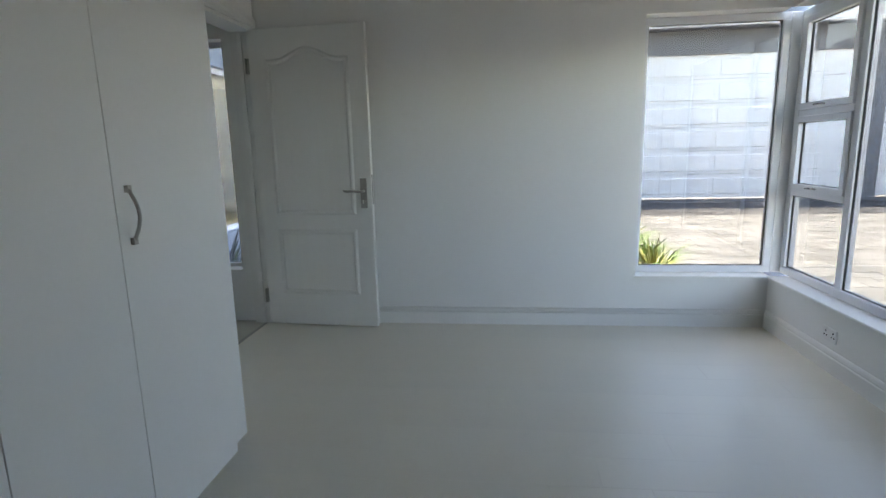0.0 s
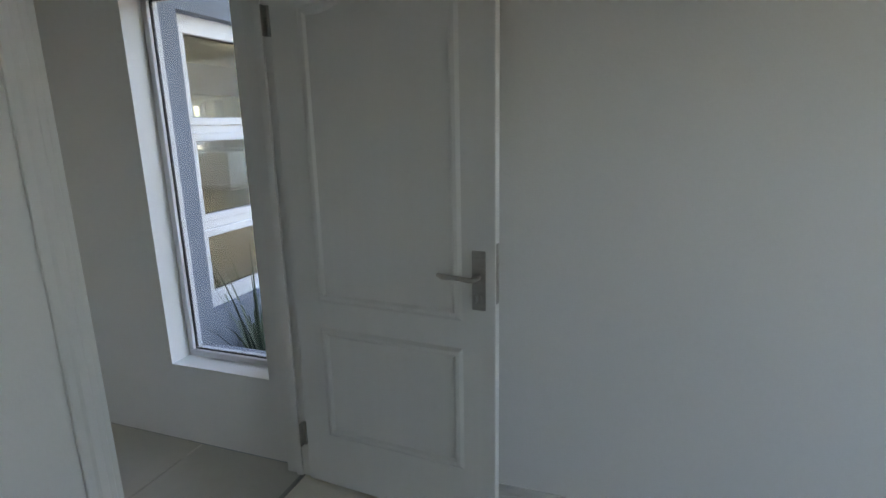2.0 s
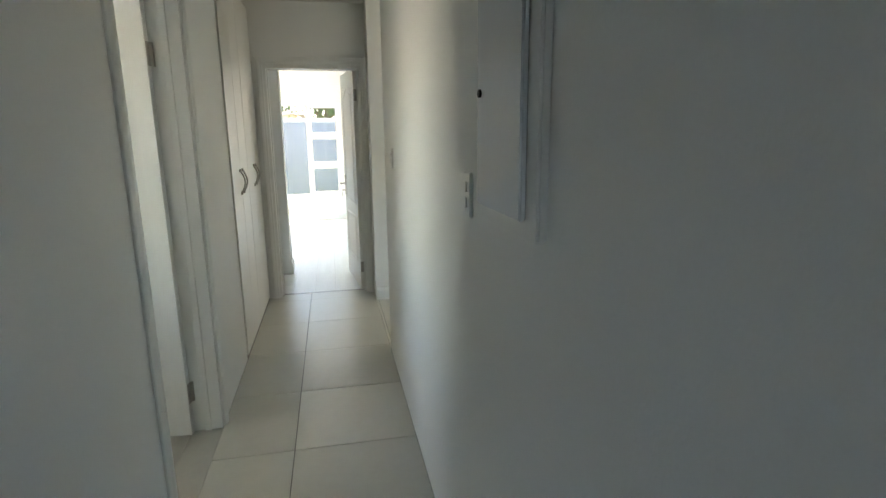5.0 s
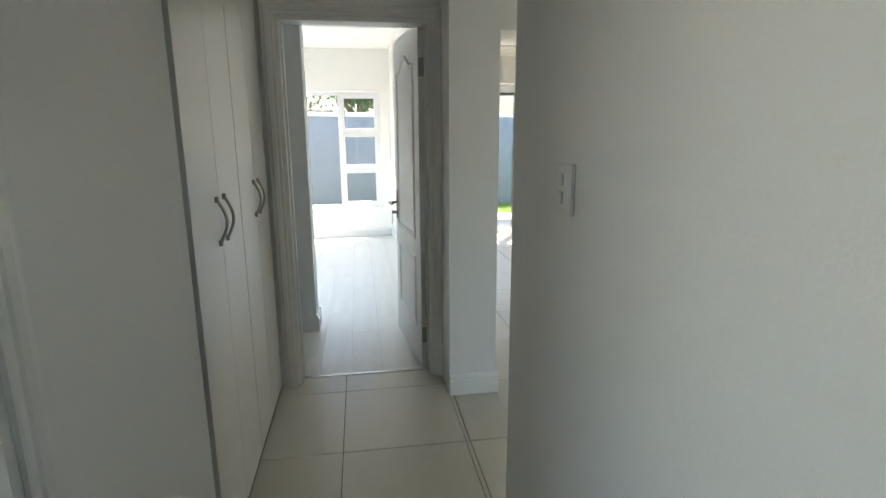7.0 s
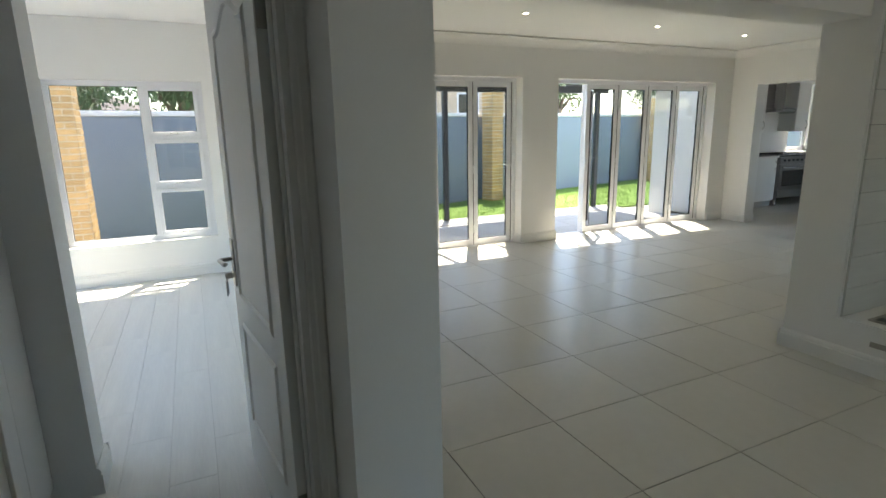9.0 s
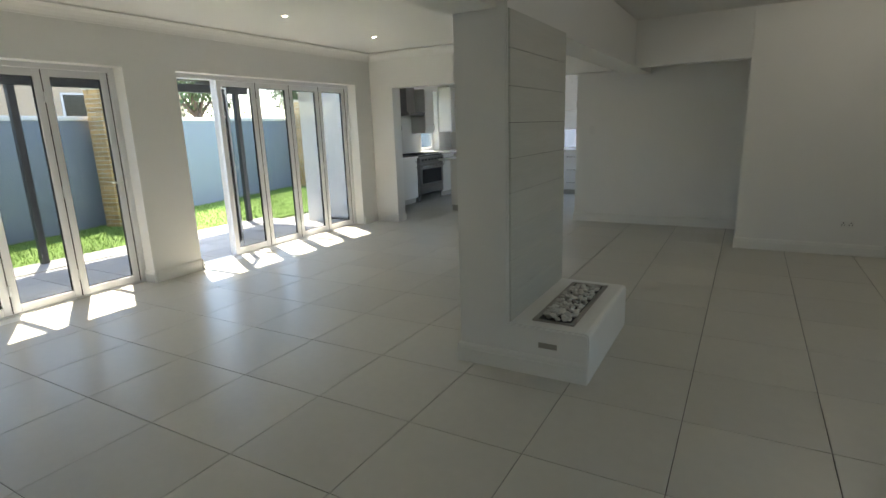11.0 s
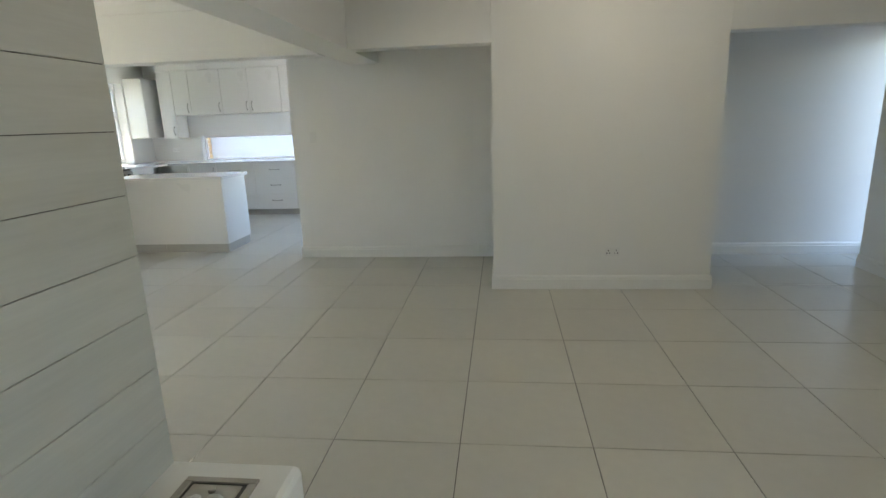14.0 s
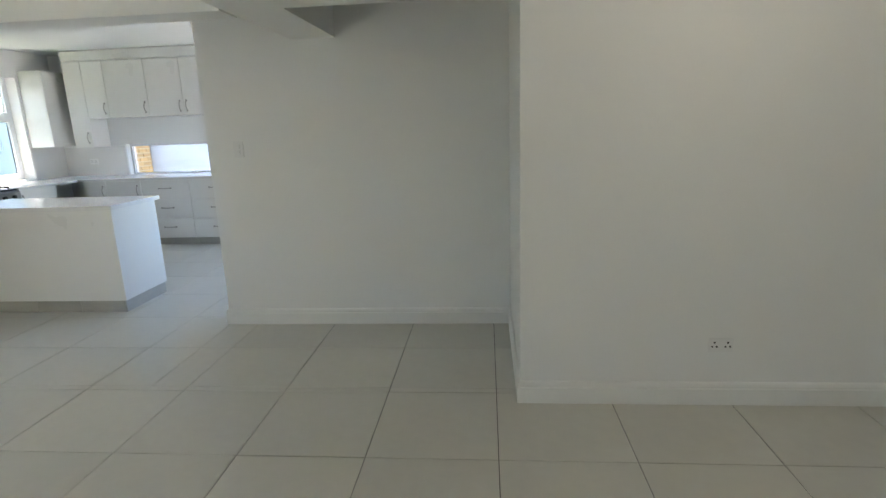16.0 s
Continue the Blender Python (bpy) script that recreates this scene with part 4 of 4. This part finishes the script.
part("hood_base", bevelled(boxes((0.0, 0.42, -0.30, 0.30, 0.0, 0.06)), 0.004, 1), INOX, hood)
cb = bmesh.new()
arc = [(0.50 * math.cos(a) * 0.0 + 0.02 + 0.46 * math.sqrt(max(0, 1 - (u / 0.52) ** 2)), u) for u, a in [(-0.45 + 0.09 * i, 0) for i in range(11)]]
lo = [cb.verts.new((px, py, 0.055 - 0.10 * abs(py / 0.45) ** 2)) for px, py in arc]
hi = [cb.verts.new((px, py, 0.063 - 0.10 * abs(py / 0.45) ** 2)) for px, py in arc]
lo2 = [cb.verts.new((0.0, py, 0.055 - 0.10 * abs(py / 0.45) ** 2)) for px, py in arc]
hi2 = [cb.verts.new((0.0, py, 0.063 - 0.10 * abs(py / 0.45) ** 2)) for px, py in arc]
for i in range(10):
    cb.faces.new((hi[i], hi[i + 1], hi2[i + 1], hi2[i]))
    cb.faces.new((lo[i + 1], lo[i], lo2[i], lo2[i + 1]))
    cb.faces.new((lo[i], lo[i + 1], hi[i + 1], hi[i]))
part("glass_canopy", cb, GLASS_D, hood, "curved glass canopy")

isl = thing("kitchen_island", "white kitchen island with a quartz top and grey tiled plinth", "kitchen island", pose(-10.74, 14.02, 0))
part("body", bevelled(boxes((0, 1.23, 0.0, 0.58, 0.102, 0.868)), 0.002, 1), BOARD_B, isl, "flat white panels")
for i in range(3):
    part("plinth_tile", bevelled(boxes((0.03 + 0.39 * i, 0.416 + 0.39 * i, 0.012, 0.026, 0, 0.10)), 0.001, 1), KICK, isl)
part("plinth_side", boxes((1.20, 1.215, 0.012, 0.57, 0, 0.10)), KICK, isl)
part("plinth_side", boxes((0.015, 0.029, 0.012, 0.57, 0, 0.10)), KICK, isl)
part("top", bevelled(boxes((-0.22, 1.26, -0.035, 0.62, 0.87, 0.905)), 0.005), QUARTZ, isl, "white polished quartz top")
double_socket("wall_socket", pose(-12.05, 17.238, 1.10), "white double wall socket above the worktop")
part_k = wall_switch("isolator_switch", pose(-9.2, 17.238, 1.12), "white isolator switch above the worktop")


# ---- outdoors ----
built("ground", boxes((-250, 250, -250, 250, -0.40, -0.16)), DIRT, "pale sandy ground around the house", "ground")
# unseen slab; edge at y 6.3 is added to keep sun out of window_1
built("roof_slab", boxes((-12.05, -7.4, 2.1, 5.9, 2.80, 2.95), (-7.4, -2.2, -0.9, 5.9, 2.80, 2.95), (-2.2, 2.45, -0.9, 6.3, 2.80, 2.95), (-11.75, -2.2, 5.9, 12.8, 2.80, 2.95), (-12.85, -7.8, 12.8, 17.6, 2.80, 2.95), (-7.8, -2.4, 12.8, 14.0, 2.80, 2.95)), CHAR, "unseen flat roof slab shaped to keep the sun out", "roof")

# garden on the west side
lawn = built("lawn", boxes((-19, -13.92, 1.0, 21, -0.16, -0.125)), TURF, "sunny green lawn", "lawn")
rnd = random.Random(11)
verts, faces = [], []
for i in range(60000):
    gx, gy = rnd.uniform(-18.4, -13.9), rnd.uniform(5.5, 19)
    a, h, w = rnd.uniform(0, 6.28), rnd.uniform(0.02, 0.055), rnd.uniform(0.0025, 0.006)
    dx, dy, bx, by = math.cos(a) * w, math.sin(a) * w, rnd.uniform(-0.03, 0.03), rnd.uniform(-0.03, 0.03)
    n = len(verts)
    verts += [(gx - dx, gy - dy, -0.127), (gx + dx, gy + dy, -0.127), (gx + bx, gy + by, -0.127 + h)]
    faces.append((n, n + 1, n + 2))
me = bpy.data.meshes.new("grass")
me.from_pydata(verts, [], faces)
me.materials.append(GRASS)
tagged(new("grass", me), "short bright green lawn grass blades", "grass", kind="stuff")

patio = built("patio", boxes((-13.92, -11.66, 2.5, 12.74, -0.16, -0.10)), MORTAR, "paved patio outside the folding doors", "paving")
slab_bm = bevelled(boxes((0.004, 0.496, 0.004, 0.496, 0, 0.045)), 0.004, 1)
slab_me = bpy.data.meshes.new("slab")
slab_bm.to_mesh(slab_me)
slab_bm.free()
slab_me.materials.append(SLAB)
for i in range(4):
    for j in range(20):
        o = new("slab", slab_me)
        o.parent = patio
        o.location = (-13.90 + 0.5 * i + (0.06 if i else 0), 2.6 + 0.5 * j, -0.0995)

bw = thing("boundary_wall", "blue-grey plastered garden boundary wall with a pale coping", "garden wall", pose(-16.45, 11.0, -0.2, 0, 0, 13.0), kind="structure")
part("wall_body", boxes((-0.22, 0.0, -14, 11, 0, 1.95)), EXT, bw, "blue-grey plaster")
part("coping", bevelled(boxes((-0.26, 0.03, -14, 11, 1.952, 2.03)), 0.015), COPING, bw, "pale painted coping")
bn = thing("boundary_wall", "blue-grey plastered garden wall behind the kitchen", "garden wall", pose(-13.2, 19.3, -0.2), kind="structure")
part("wall_body", boxes((-4.0, 12, 0, 0.22, 0, 2.1)), EXT_LIGHT, bn)
part("coping", bevelled(boxes((-4.0, 12, -0.03, 0.25, 2.102, 2.17)), 0.015), COPING, bn)

# unseen wall added to cut the low eastern light on the wardrobe
be = thing("boundary_wall", "added unseen blue-grey boundary wall that blocks low light from the east", "garden wall", pose(9.5, -6, -0.2), kind="structure")
part("wall_body", boxes((0.0, 0.22, 0, 20.3, 0, 2.5)), EXT, be)
part("coping", bevelled(boxes((-0.03, 0.25, 0, 20.3, 2.502, 2.57)), 0.015), COPING, be)

brick_bm = bevelled(boxes((0.007, 0.213, 0.0, 0.045, 0.007, 0.068)), 0.003, 1)
brick_me = bpy.data.meshes.new("brick")
brick_bm.to_mesh(brick_me)
brick_bm.free()
brick_me.materials.append(BRICK)
half_bm = bevelled(boxes((0.007, 0.103, 0.0, 0.045, 0.007, 0.068)), 0.003, 1)
half_me = bpy.data.meshes.new("half_brick")
half_bm.to_mesh(half_me)
half_bm.free()
half_me.materials.append(BRICK)


def brick_pillar(m, courses, label, faces=(0, 90, 180, 270), size=0.44):
    p = thing("brick_pillar", label, "brick pillar", m, group="brick pillars")
    h = size / 2
    part("core", boxes((-h + 0.004, h - 0.004, -h + 0.004, h - 0.004, 0, courses * 0.075)), MORTAR, p, "sandy mortar")
    if size > 0.4:
        rows = ([(0.0, brick_me), (0.22, brick_me)], [(0.0, half_me), (0.11, brick_me), (0.33, half_me)])
    else:
        rows = ([(0.0, brick_me), (0.22, half_me)], [(0.0, half_me), (0.11, brick_me)])
    for c in range(courses):
        for f in faces:
            for u, me in rows[c % 2]:
                o = new("brick", me)
                o.parent = p
                o.matrix_basis = pose(0, 0, 0, 0, 0, f) @ pose(-h + u, -h - 0.006 + random.uniform(-0.002, 0.002), c * 0.075)
    part("cap", bevelled(boxes((-h - 0.02, h + 0.02, -h - 0.02, h + 0.02, courses * 0.075, courses * 0.075 + 0.06)), 0.01), MORTAR, p)
    return p


brick_pillar(pose(-16.22, 11.36, -0.14, 0, 0, 13), 32, "yellow face brick pillar standing before the blue-grey wall", size=0.33)
brick_pillar(pose(-13.6, 3.75, -0.16), 32, "yellow face brick pillar outside the bedroom window")
brick_pillar(pose(-17.6, 17.6, -0.14, 0, 0, 13), 32, "yellow face brick pillar at the far end of the lawn", size=0.33)
brick_pillar(pose(-12.74, 19.05, -0.14), 30, "yellow face brick pillar behind the kitchen window")

perg = thing("pergola", "dark steel patio pergola with slim posts and rafters", "pergola", pose(-13.80, 6.0, -0.16))
for y in (-0.1, 3.03, 6.22):
    part("post", bevelled(boxes((-0.04, 0.04, y - 0.04, y + 0.04, 0.0, 2.24)), 0.004, 1), IRON, perg, "square dark steel post")
part("beam", bevelled(boxes((-0.04, 0.04, -0.5, 6.45, 2.242, 2.36)), 0.004, 1), IRON, perg, "dark steel edge beam")
for k in range(9):
    y = -0.4 + 0.88 * k
    part("rafter", bevelled(boxes((-0.35, 2.14, y - 0.025, y + 0.025, 2.362, 2.43)), 0.003, 1), IRON, perg)
    if k < 8:
        sheet = bmesh.new()
        for c in range(8):
            box(sheet, -0.35, 1.34, y + 0.11 * c, y + 0.11 * c + 0.109, 2.432 + 0.010 * (c % 2), 2.440 + 0.010 * (c % 2))
        part("roof_sheet", sheet, POLY, perg, "dark ribbed roof sheet")


def tree(name, m, label, trunk_h, crown_r, leaves, seed, squash=1.0, leaf=0.16):
    rnd = random.Random(seed)
    t = thing(name, label, "tree", m, group="trees behind the wall")
    tb = bmesh.new()
    top = Vector((rnd.uniform(-0.3, 0.3), rnd.uniform(-0.3, 0.3), trunk_h))
    rod(tb, [(0, 0, 0), tuple(top * 0.5 + Vector((0.1, 0, 0))), tuple(top)], [0.17, 0.13, 0.10], 9)
    tips = []
    for k in range(9):
        a, e = rnd.uniform(0, 6.28), rnd.uniform(0.2, 1.2)
        d = Vector((math.cos(a) * math.cos(e), math.sin(a) * math.cos(e), math.sin(e) * squash))
        l = crown_r * rnd.uniform(0.55, 1.0)
        mid, end = top + d * l * 0.5 + Vector((0, 0, 0.15)), top + d * l
        rod(tb, [tuple(top - Vector((0, 0, 0.2))), tuple(mid), tuple(end)], [0.07, 0.045, 0.015], 6)
        tips += [mid, end, (mid + end) / 2]
    part("trunk", tb, BARK, t, "brown bark trunk with limbs")
    vs, fs = [], []
    for i in range(leaves):
        c = rnd.choice(tips) + Vector((rnd.gauss(0, 1), rnd.gauss(0, 1), rnd.gauss(0, 0.8))) * crown_r * 0.19
        q = Euler((rnd.uniform(0, 6.3), rnd.uniform(0, 6.3), rnd.uniform(0, 6.3))).to_matrix()
        s = leaf * rnd.uniform(0.6, 1.3)
        n = len(vs)
        vs += [tuple(c + q @ Vector(p) * s) for p in ((-0.5, 0, 0), (0, -0.22, 0.06), (0.5, 0, 0), (0, 0.22, 0.06))]
        fs.append((n, n + 1, n + 2, n + 3))
    me = bpy.data.meshes.new("crown")
    me.from_pydata(vs, [], fs)
    me.materials.append(LEAF)
    o = new("crown", me)
    o.parent = t
    o["label"] = "loose leafy green crown"
    return t


tree("tree", pose(-21.5, 4.9, -0.2), "leafy green tree behind the boundary wall", 2.3, 1.7, 2600, 1)
tree("tree", pose(-24.0, 2.2, -0.2), "leafy green tree behind the boundary wall", 2.4, 2.0, 2600, 2)
tree("tree", pose(-27.0, 7.2, -0.2), "leafy green tree behind the boundary wall", 2.6, 1.6, 1800, 3)
tree("tree", pose(-23.5, 19.0, -0.2), "leafy green tree behind the boundary wall", 2.4, 2.2, 2600, 4)
tree("tree", pose(-25.0, 25.5, -0.2), "leafy green tree behind the boundary wall", 2.4, 2.6, 2600, 6)
tree("cypress", pose(-26.5, 4.6, -0.2), "thin dark columnar tree behind the boundary wall", 2.6, 0.6, 900, 5, squash=2.4, leaf=0.12)


def house(name, m, label, wx, wy, h, rise):
    b = thing(name, label, "house", m)
    part("wall", boxes((0, wx, 0, wy, 0, h)), CREAM, b, "cream plastered wall")
    rb = bmesh.new()
    e = 0.5
    base = [rb.verts.new(p) for p in ((-e, -e, h), (wx + e, -e, h), (wx + e, wy + e, h), (-e, wy + e, h))]
    ridge = [rb.verts.new((wx / 2, wy * 0.28, h + rise)), rb.verts.new((wx / 2, wy * 0.72, h + rise))]
    rb.faces.new(base[::-1])
    rb.faces.new((base[0], base[1], ridge[0]))
    rb.faces.new((base[1], base[2], ridge[1], ridge[0]))
    rb.faces.new((base[2], base[3], ridge[1]))
    rb.faces.new((base[3], base[0], ridge[0], ridge[1]))
    part("roof", rb, ROOF, b, "brown tiled hipped roof")
    for y in (wy * 0.25, wy * 0.6):
        wn = part("window", bevelled(boxes((wx - 0.05, wx + 0.04, y, y + 1.3, h * 0.45, h * 0.45 + 1.1)), 0.01, 1), ALU, b, "white framed window")
        part("pane", boxes((wx + 0.035, wx + 0.045, y + 0.08, y + 1.22, h * 0.45 + 0.08, h * 0.45 + 1.02)), BLACKGL, wn)
    return b


house("neighbour_house", pose(-40, 9.5, -0.2), "cream neighbouring house with a brown tiled roof", 9, 14, 5.4, 2.4)
house("neighbour_house", pose(-52, -14, -0.2), "cream neighbouring house with a low tiled roof", 10, 17, 3.1, 2.2)

# driveway and garage on the north side
drive = built("driveway", boxes((-2.3, 14, 5.75, 14.4, -0.16, -0.135)), GROUT, "paved driveway in front of the garage", "paving")
pv_bm = bevelled(boxes((0.004, 0.396, 0.004, 0.196, 0, 0.035)), 0.005, 1)
pv_me = bpy.data.meshes.new("paver")
pv_bm.to_mesh(pv_me)
pv_bm.free()
pv_me.materials.append(PAVE)
rest_v, rest_f, band_v, band_f, near = [], [], [], [], 0
for j in range(41):
    for i in range(30):
        px, py = 0.6 + 0.4 * i + (0.2 if j % 2 else 0), 6.1 + 0.2 * j
        if near < 290 and 1.8 < px < 5.2 and 8.4 < py < 11.9:
            o = new("paver", pv_me)
            o.parent = drive
            o.location = (px, py, -0.1345 + random.uniform(-0.002, 0.002))
            near += 1
        elif not (px < 1.55 and py < 8.7):
            # pavers beyond y = 11.9 take a darker colour
            vs, fs = (band_v, band_f) if py > 11.9 else (rest_v, rest_f)
            n, z = len(vs), -0.0995 + random.uniform(-0.002, 0.002)
            vs += [(px + 0.004, py + 0.004, z), (px + 0.396, py + 0.004, z), (px + 0.396, py + 0.196, z), (px + 0.004, py + 0.196, z)] + [(px + 0.004, py + 0.004, -0.134), (px + 0.396, py + 0.004, -0.134), (px + 0.396, py + 0.196, -0.134), (px + 0.004, py + 0.196, -0.134)]
            fs += [(n, n + 1, n + 2, n + 3), (n, n + 4, n + 5, n + 1), (n + 1, n + 5, n + 6, n + 2), (n + 2, n + 6, n + 7, n + 3), (n + 3, n + 7, n + 4, n)]
for nm, vs, fs, stone in (("paver_field", rest_v, rest_f, PAVE_FIELD), ("paver_apron", band_v, band_f, PAVE_DARK)):
    me = bpy.data.meshes.new(nm)
    me.from_pydata(vs, [], fs)
    me.materials.append(stone)
    o = tagged(new(nm, me), kind="stuff")
    o.parent = drive

GY = 14.5
gar = thing("garage", "garage with wide white sectional doors and a charcoal fascia", "garage", pose(0, GY, -0.15))
part("wall", pierced("x", -3, 16, 0.0, 0.25, 0, 4.3, [(1.2, 7.6, 0, 3.25), (8.2, 13.0, 0, 3.25)]), CHAR, gar, "charcoal plastered garage wall")
part("floor_kerb", boxes((-3, 16, -0.05, 0.0, 0, 0.12)), CHAR, gar)
part("fascia", bevelled(boxes((-3.2, 16.2, -0.45, -0.30, 3.75, 4.15)), 0.01, 1), COPING, gar, "white painted fascia board")
part("soffit", boxes((-3.2, 16.2, -0.298, 0.0, 3.75, 3.80)), CHAR, gar)
for x0, wide in ((1.2, 6.4), (8.2, 4.8)):
    gd = part("garage_door", boxes((x0 + 0.01, x0 + wide - 0.01, 0.06, 0.10, 0.13, 3.25)), GARAGE, gar, "white sectional door with pressed panels")
    for r in range(1, 6):
        part("section_joint", boxes((x0 + 0.01, x0 + wide - 0.01, 0.0575, 0.0605, 0.146 + r * 0.517, 0.158 + r * 0.517)), CHAR, gd)
    for r in range(6):
        za = 0.15 + r * 0.517
        for c in range(int(wide / 1.18)):
            xa = x0 + 0.08 + c * 1.175
            part("pressed_panel", bevelled(boxes((xa, xa + 1.08, 0.036, 0.062, za + 0.07, za + 0.43)), 0.016, 1), GARAGE, gd)
rt = bmesh.new()
for k in range(64):
    cx = -3.1 + 0.30 * k
    for r in range(3):
        rod(rt, [(cx, -0.55 + r * 0.34, 4.16 + r * 0.14), (cx, -0.17 + r * 0.34, 4.31 + r * 0.14)], [0.10, 0.085], 8)
part("roof_tiles", rt, ROOF, gar, "brown barrel roof tiles")


def strap_plant(name, m, label, blades, length, width, spread, material, seed, group=""):
    rnd = random.Random(seed)
    bm = bmesh.new()
    for i in range(blades):
        a = rnd.uniform(0, 6.28)
        l, w = length * rnd.uniform(0.6, 1.1), width * rnd.uniform(0.7, 1.2)
        lean = spread * rnd.uniform(0.15, 1.0)
        side = Vector((-math.sin(a), math.cos(a), 0))
        out = Vector((math.cos(a), math.sin(a), 0))
        o = out * rnd.uniform(0, 0.06)
        prev = None
        for s in range(7):
            u = s / 6
            p = o + out * (l * math.sin(lean * u) * u) + Vector((0, 0, l * u * math.cos(lean * u * 0.9)))
            ww = w * (1 - u ** 2.5) * (0.6 + 0.4 * min(1, u * 4)) + 0.0006
            cur = [bm.verts.new(p - side * ww), bm.verts.new(p + side * ww)]
            if prev:
                bm.faces.new((prev[0], prev[1], cur[1], cur[0]))
            prev = cur
    return single(name, bm, material, label, "plant", m, group)


built("flower_bed", boxes((0.2, 1.75, 5.75, 8.7, -0.134, -0.06)), SOIL, "dark soil flower bed beside the driveway", "flower bed")
for k, (px, py, s) in enumerate(((1.42, 7.95, 1.0), (1.30, 7.3, 0.95), (1.55, 8.3, 0.9), (1.2, 8.5, 0.9), (1.62, 7.6, 0.8), (1.05, 7.75, 1.0), (1.45, 6.9, 0.85), (1.2, 6.55, 0.8), (1.62, 7.15, 0.7), (1.3, 8.15, 0.9))):
    strap_plant("strap_leaf_plant", pose(px, py, -0.062), "green strap-leaved clump growing in the flower bed", 46, 0.55 * s, 0.013, 1.5, BLADE if k % 3 else BLADE_Y, 20 + k, "bed plants")
built("courtyard_bed", boxes((-2.40, 0.1, 5.75, 9.5, -0.134, -0.055)), SOIL, "soil of the small courtyard", "flower bed")
strap_plant("spiky_plant", pose(-2.28, 5.98, -0.057), "dark green spiky plant outside the corridor window", 40, 0.92, 0.010, 0.75, BLADE_D, 31)


# ---- floors, piece by piece ----
def tiled_floor(name, label, regions, z=0.0):
    """Square tiles of 0.6 m on one grid, cut at the walls."""
    f = built(name, boxes(*[(x0, x1, y0, y1, -0.03, -0.0045) for x0, x1, y0, y1 in regions]), GROUT, label, "floor")
    shapes = {}
    for x0, x1, y0, y1 in regions:
        i0, i1 = math.floor((x0 + 6.46) / 0.6), math.ceil((x1 + 6.46) / 0.6)
        j0, j1 = math.floor((y0 - 10.9) / 0.6), math.ceil((y1 - 10.9) / 0.6)
        for i in range(i0, i1):
            for j in range(j0, j1):
                a0, a1 = max(x0, -6.46 + 0.6 * i + 0.0018), min(x1, -6.46 + 0.6 * (i + 1) - 0.0018)
                b0, b1 = max(y0, 10.9 + 0.6 * j + 0.0018), min(y1, 10.9 + 0.6 * (j + 1) - 0.0018)
                if a1 - a0 < 0.01 or b1 - b0 < 0.01:
                    continue
                key = (round(a1 - a0, 3), round(b1 - b0, 3))
                if key not in shapes:
                    bm = boxes((0, key[0], 0, key[1], -0.0044, 0))
                    bmesh.ops.bevel(bm, geom=[e for e in bm.edges if all(v.co.z > -0.001 for v in e.verts)], offset=0.0012, segments=1, affect="EDGES")
                    me = bpy.data.meshes.new("tile")
                    bm.to_mesh(me)
                    bm.free()
                    me.materials.append(TILE)
                    shapes[key] = me
                o = new("tile", shapes[key])
                o.parent = f
                o.location = (a0, b0, random.uniform(-0.0004, 0.0004))
    return f


tiled_floor("floor_living", "large cream porcelain floor tiles with thin dark joints", [(-11.65, -2.452, 5.742, 12.748), (-8.485, -1.95, 12.75, 13.758), (-5.83, -2.452, 5.735, 5.741), (-4.536, -1.95, 13.7585, 13.779)])
tiled_floor("floor_corridor", "large cream porcelain corridor tiles with thin dark joints", [(-7.28, -5.832, 4.532, 5.478), (-5.83, -1.67, 4.532, 5.478), (-6.928, -5.777, 5.48, 5.741)])
tiled_floor("floor_kitchen", "large cream porcelain kitchen tiles", [(-12.478, -8.487, 12.75, 17.248)])
built("floor_side_room", boxes((-5.6, -3.4, 2.6, 4.378, -0.03, -0.003), (-4.968, -4.142, 4.38, 4.53, -0.03, -0.003)), KICK, "grey floor of the side room", "floor")


def plank_floor(name, label, x0, x1, y0, y1, pw=0.193, pl=1.2, wood=None, gap=0.0006):
    f = built(name, boxes((x0, x1, y0, y1, -0.03, -0.0045)), PLANK_GAP, label, "floor")
    shapes = {}
    rnd = random.Random(8)
    j, y = 0, y0
    while y < y1 - 0.01:
        b1 = min(y + pw, y1)
        x = x0 - rnd.uniform(0, pl)
        while x < x1 - 0.01:
            a0, a1 = max(x, x0), min(x + pl, x1)
            if a1 - a0 > 0.02:
                key = (round(a1 - a0, 3), round(b1 - y, 3))
                if key not in shapes:
                    bm = boxes((gap, key[0] - gap, gap, key[1] - gap, -0.0044, 0))
                    if gap > 0.0004:
                        bmesh.ops.bevel(bm, geom=[e for e in bm.edges if all(v.co.z > -0.001 for v in e.verts)], offset=gap * 1.5, segments=1, affect="EDGES")
                    me = bpy.data.meshes.new("plank")
                    bm.to_mesh(me)
                    bm.free()
                    me.materials.append(wood or PLANK)
                    shapes[key] = me
                o = new("plank", shapes[key])
                o.parent = f
                o.location = (a0, y, 0)
            x += pl
        y += pw


plank_floor("floor_bedroom", "smooth pale beige laminate planks with tight joints", -1.668, 1.81, -0.6, 5.478, wood=PLANK_A, gap=0.00025)
plank_floor("floor_far_bedroom", "pale grey oak laminate planks with dark streaks", -11.78, -7.284, 2.42, 5.478)
built("threshold_bedroom", bevelled(boxes((-1.68, -1.66, 4.625, 5.43, -0.002, 0.004)), 0.001, 1), STEEL, "thin metal strip between tile and laminate", "threshold")
built("threshold_far_bedroom", bevelled(boxes((-7.295, -7.27, 4.645, 5.405, -0.002, 0.004)), 0.001, 1), STEEL, "thin metal strip between tile and laminate", "threshold")
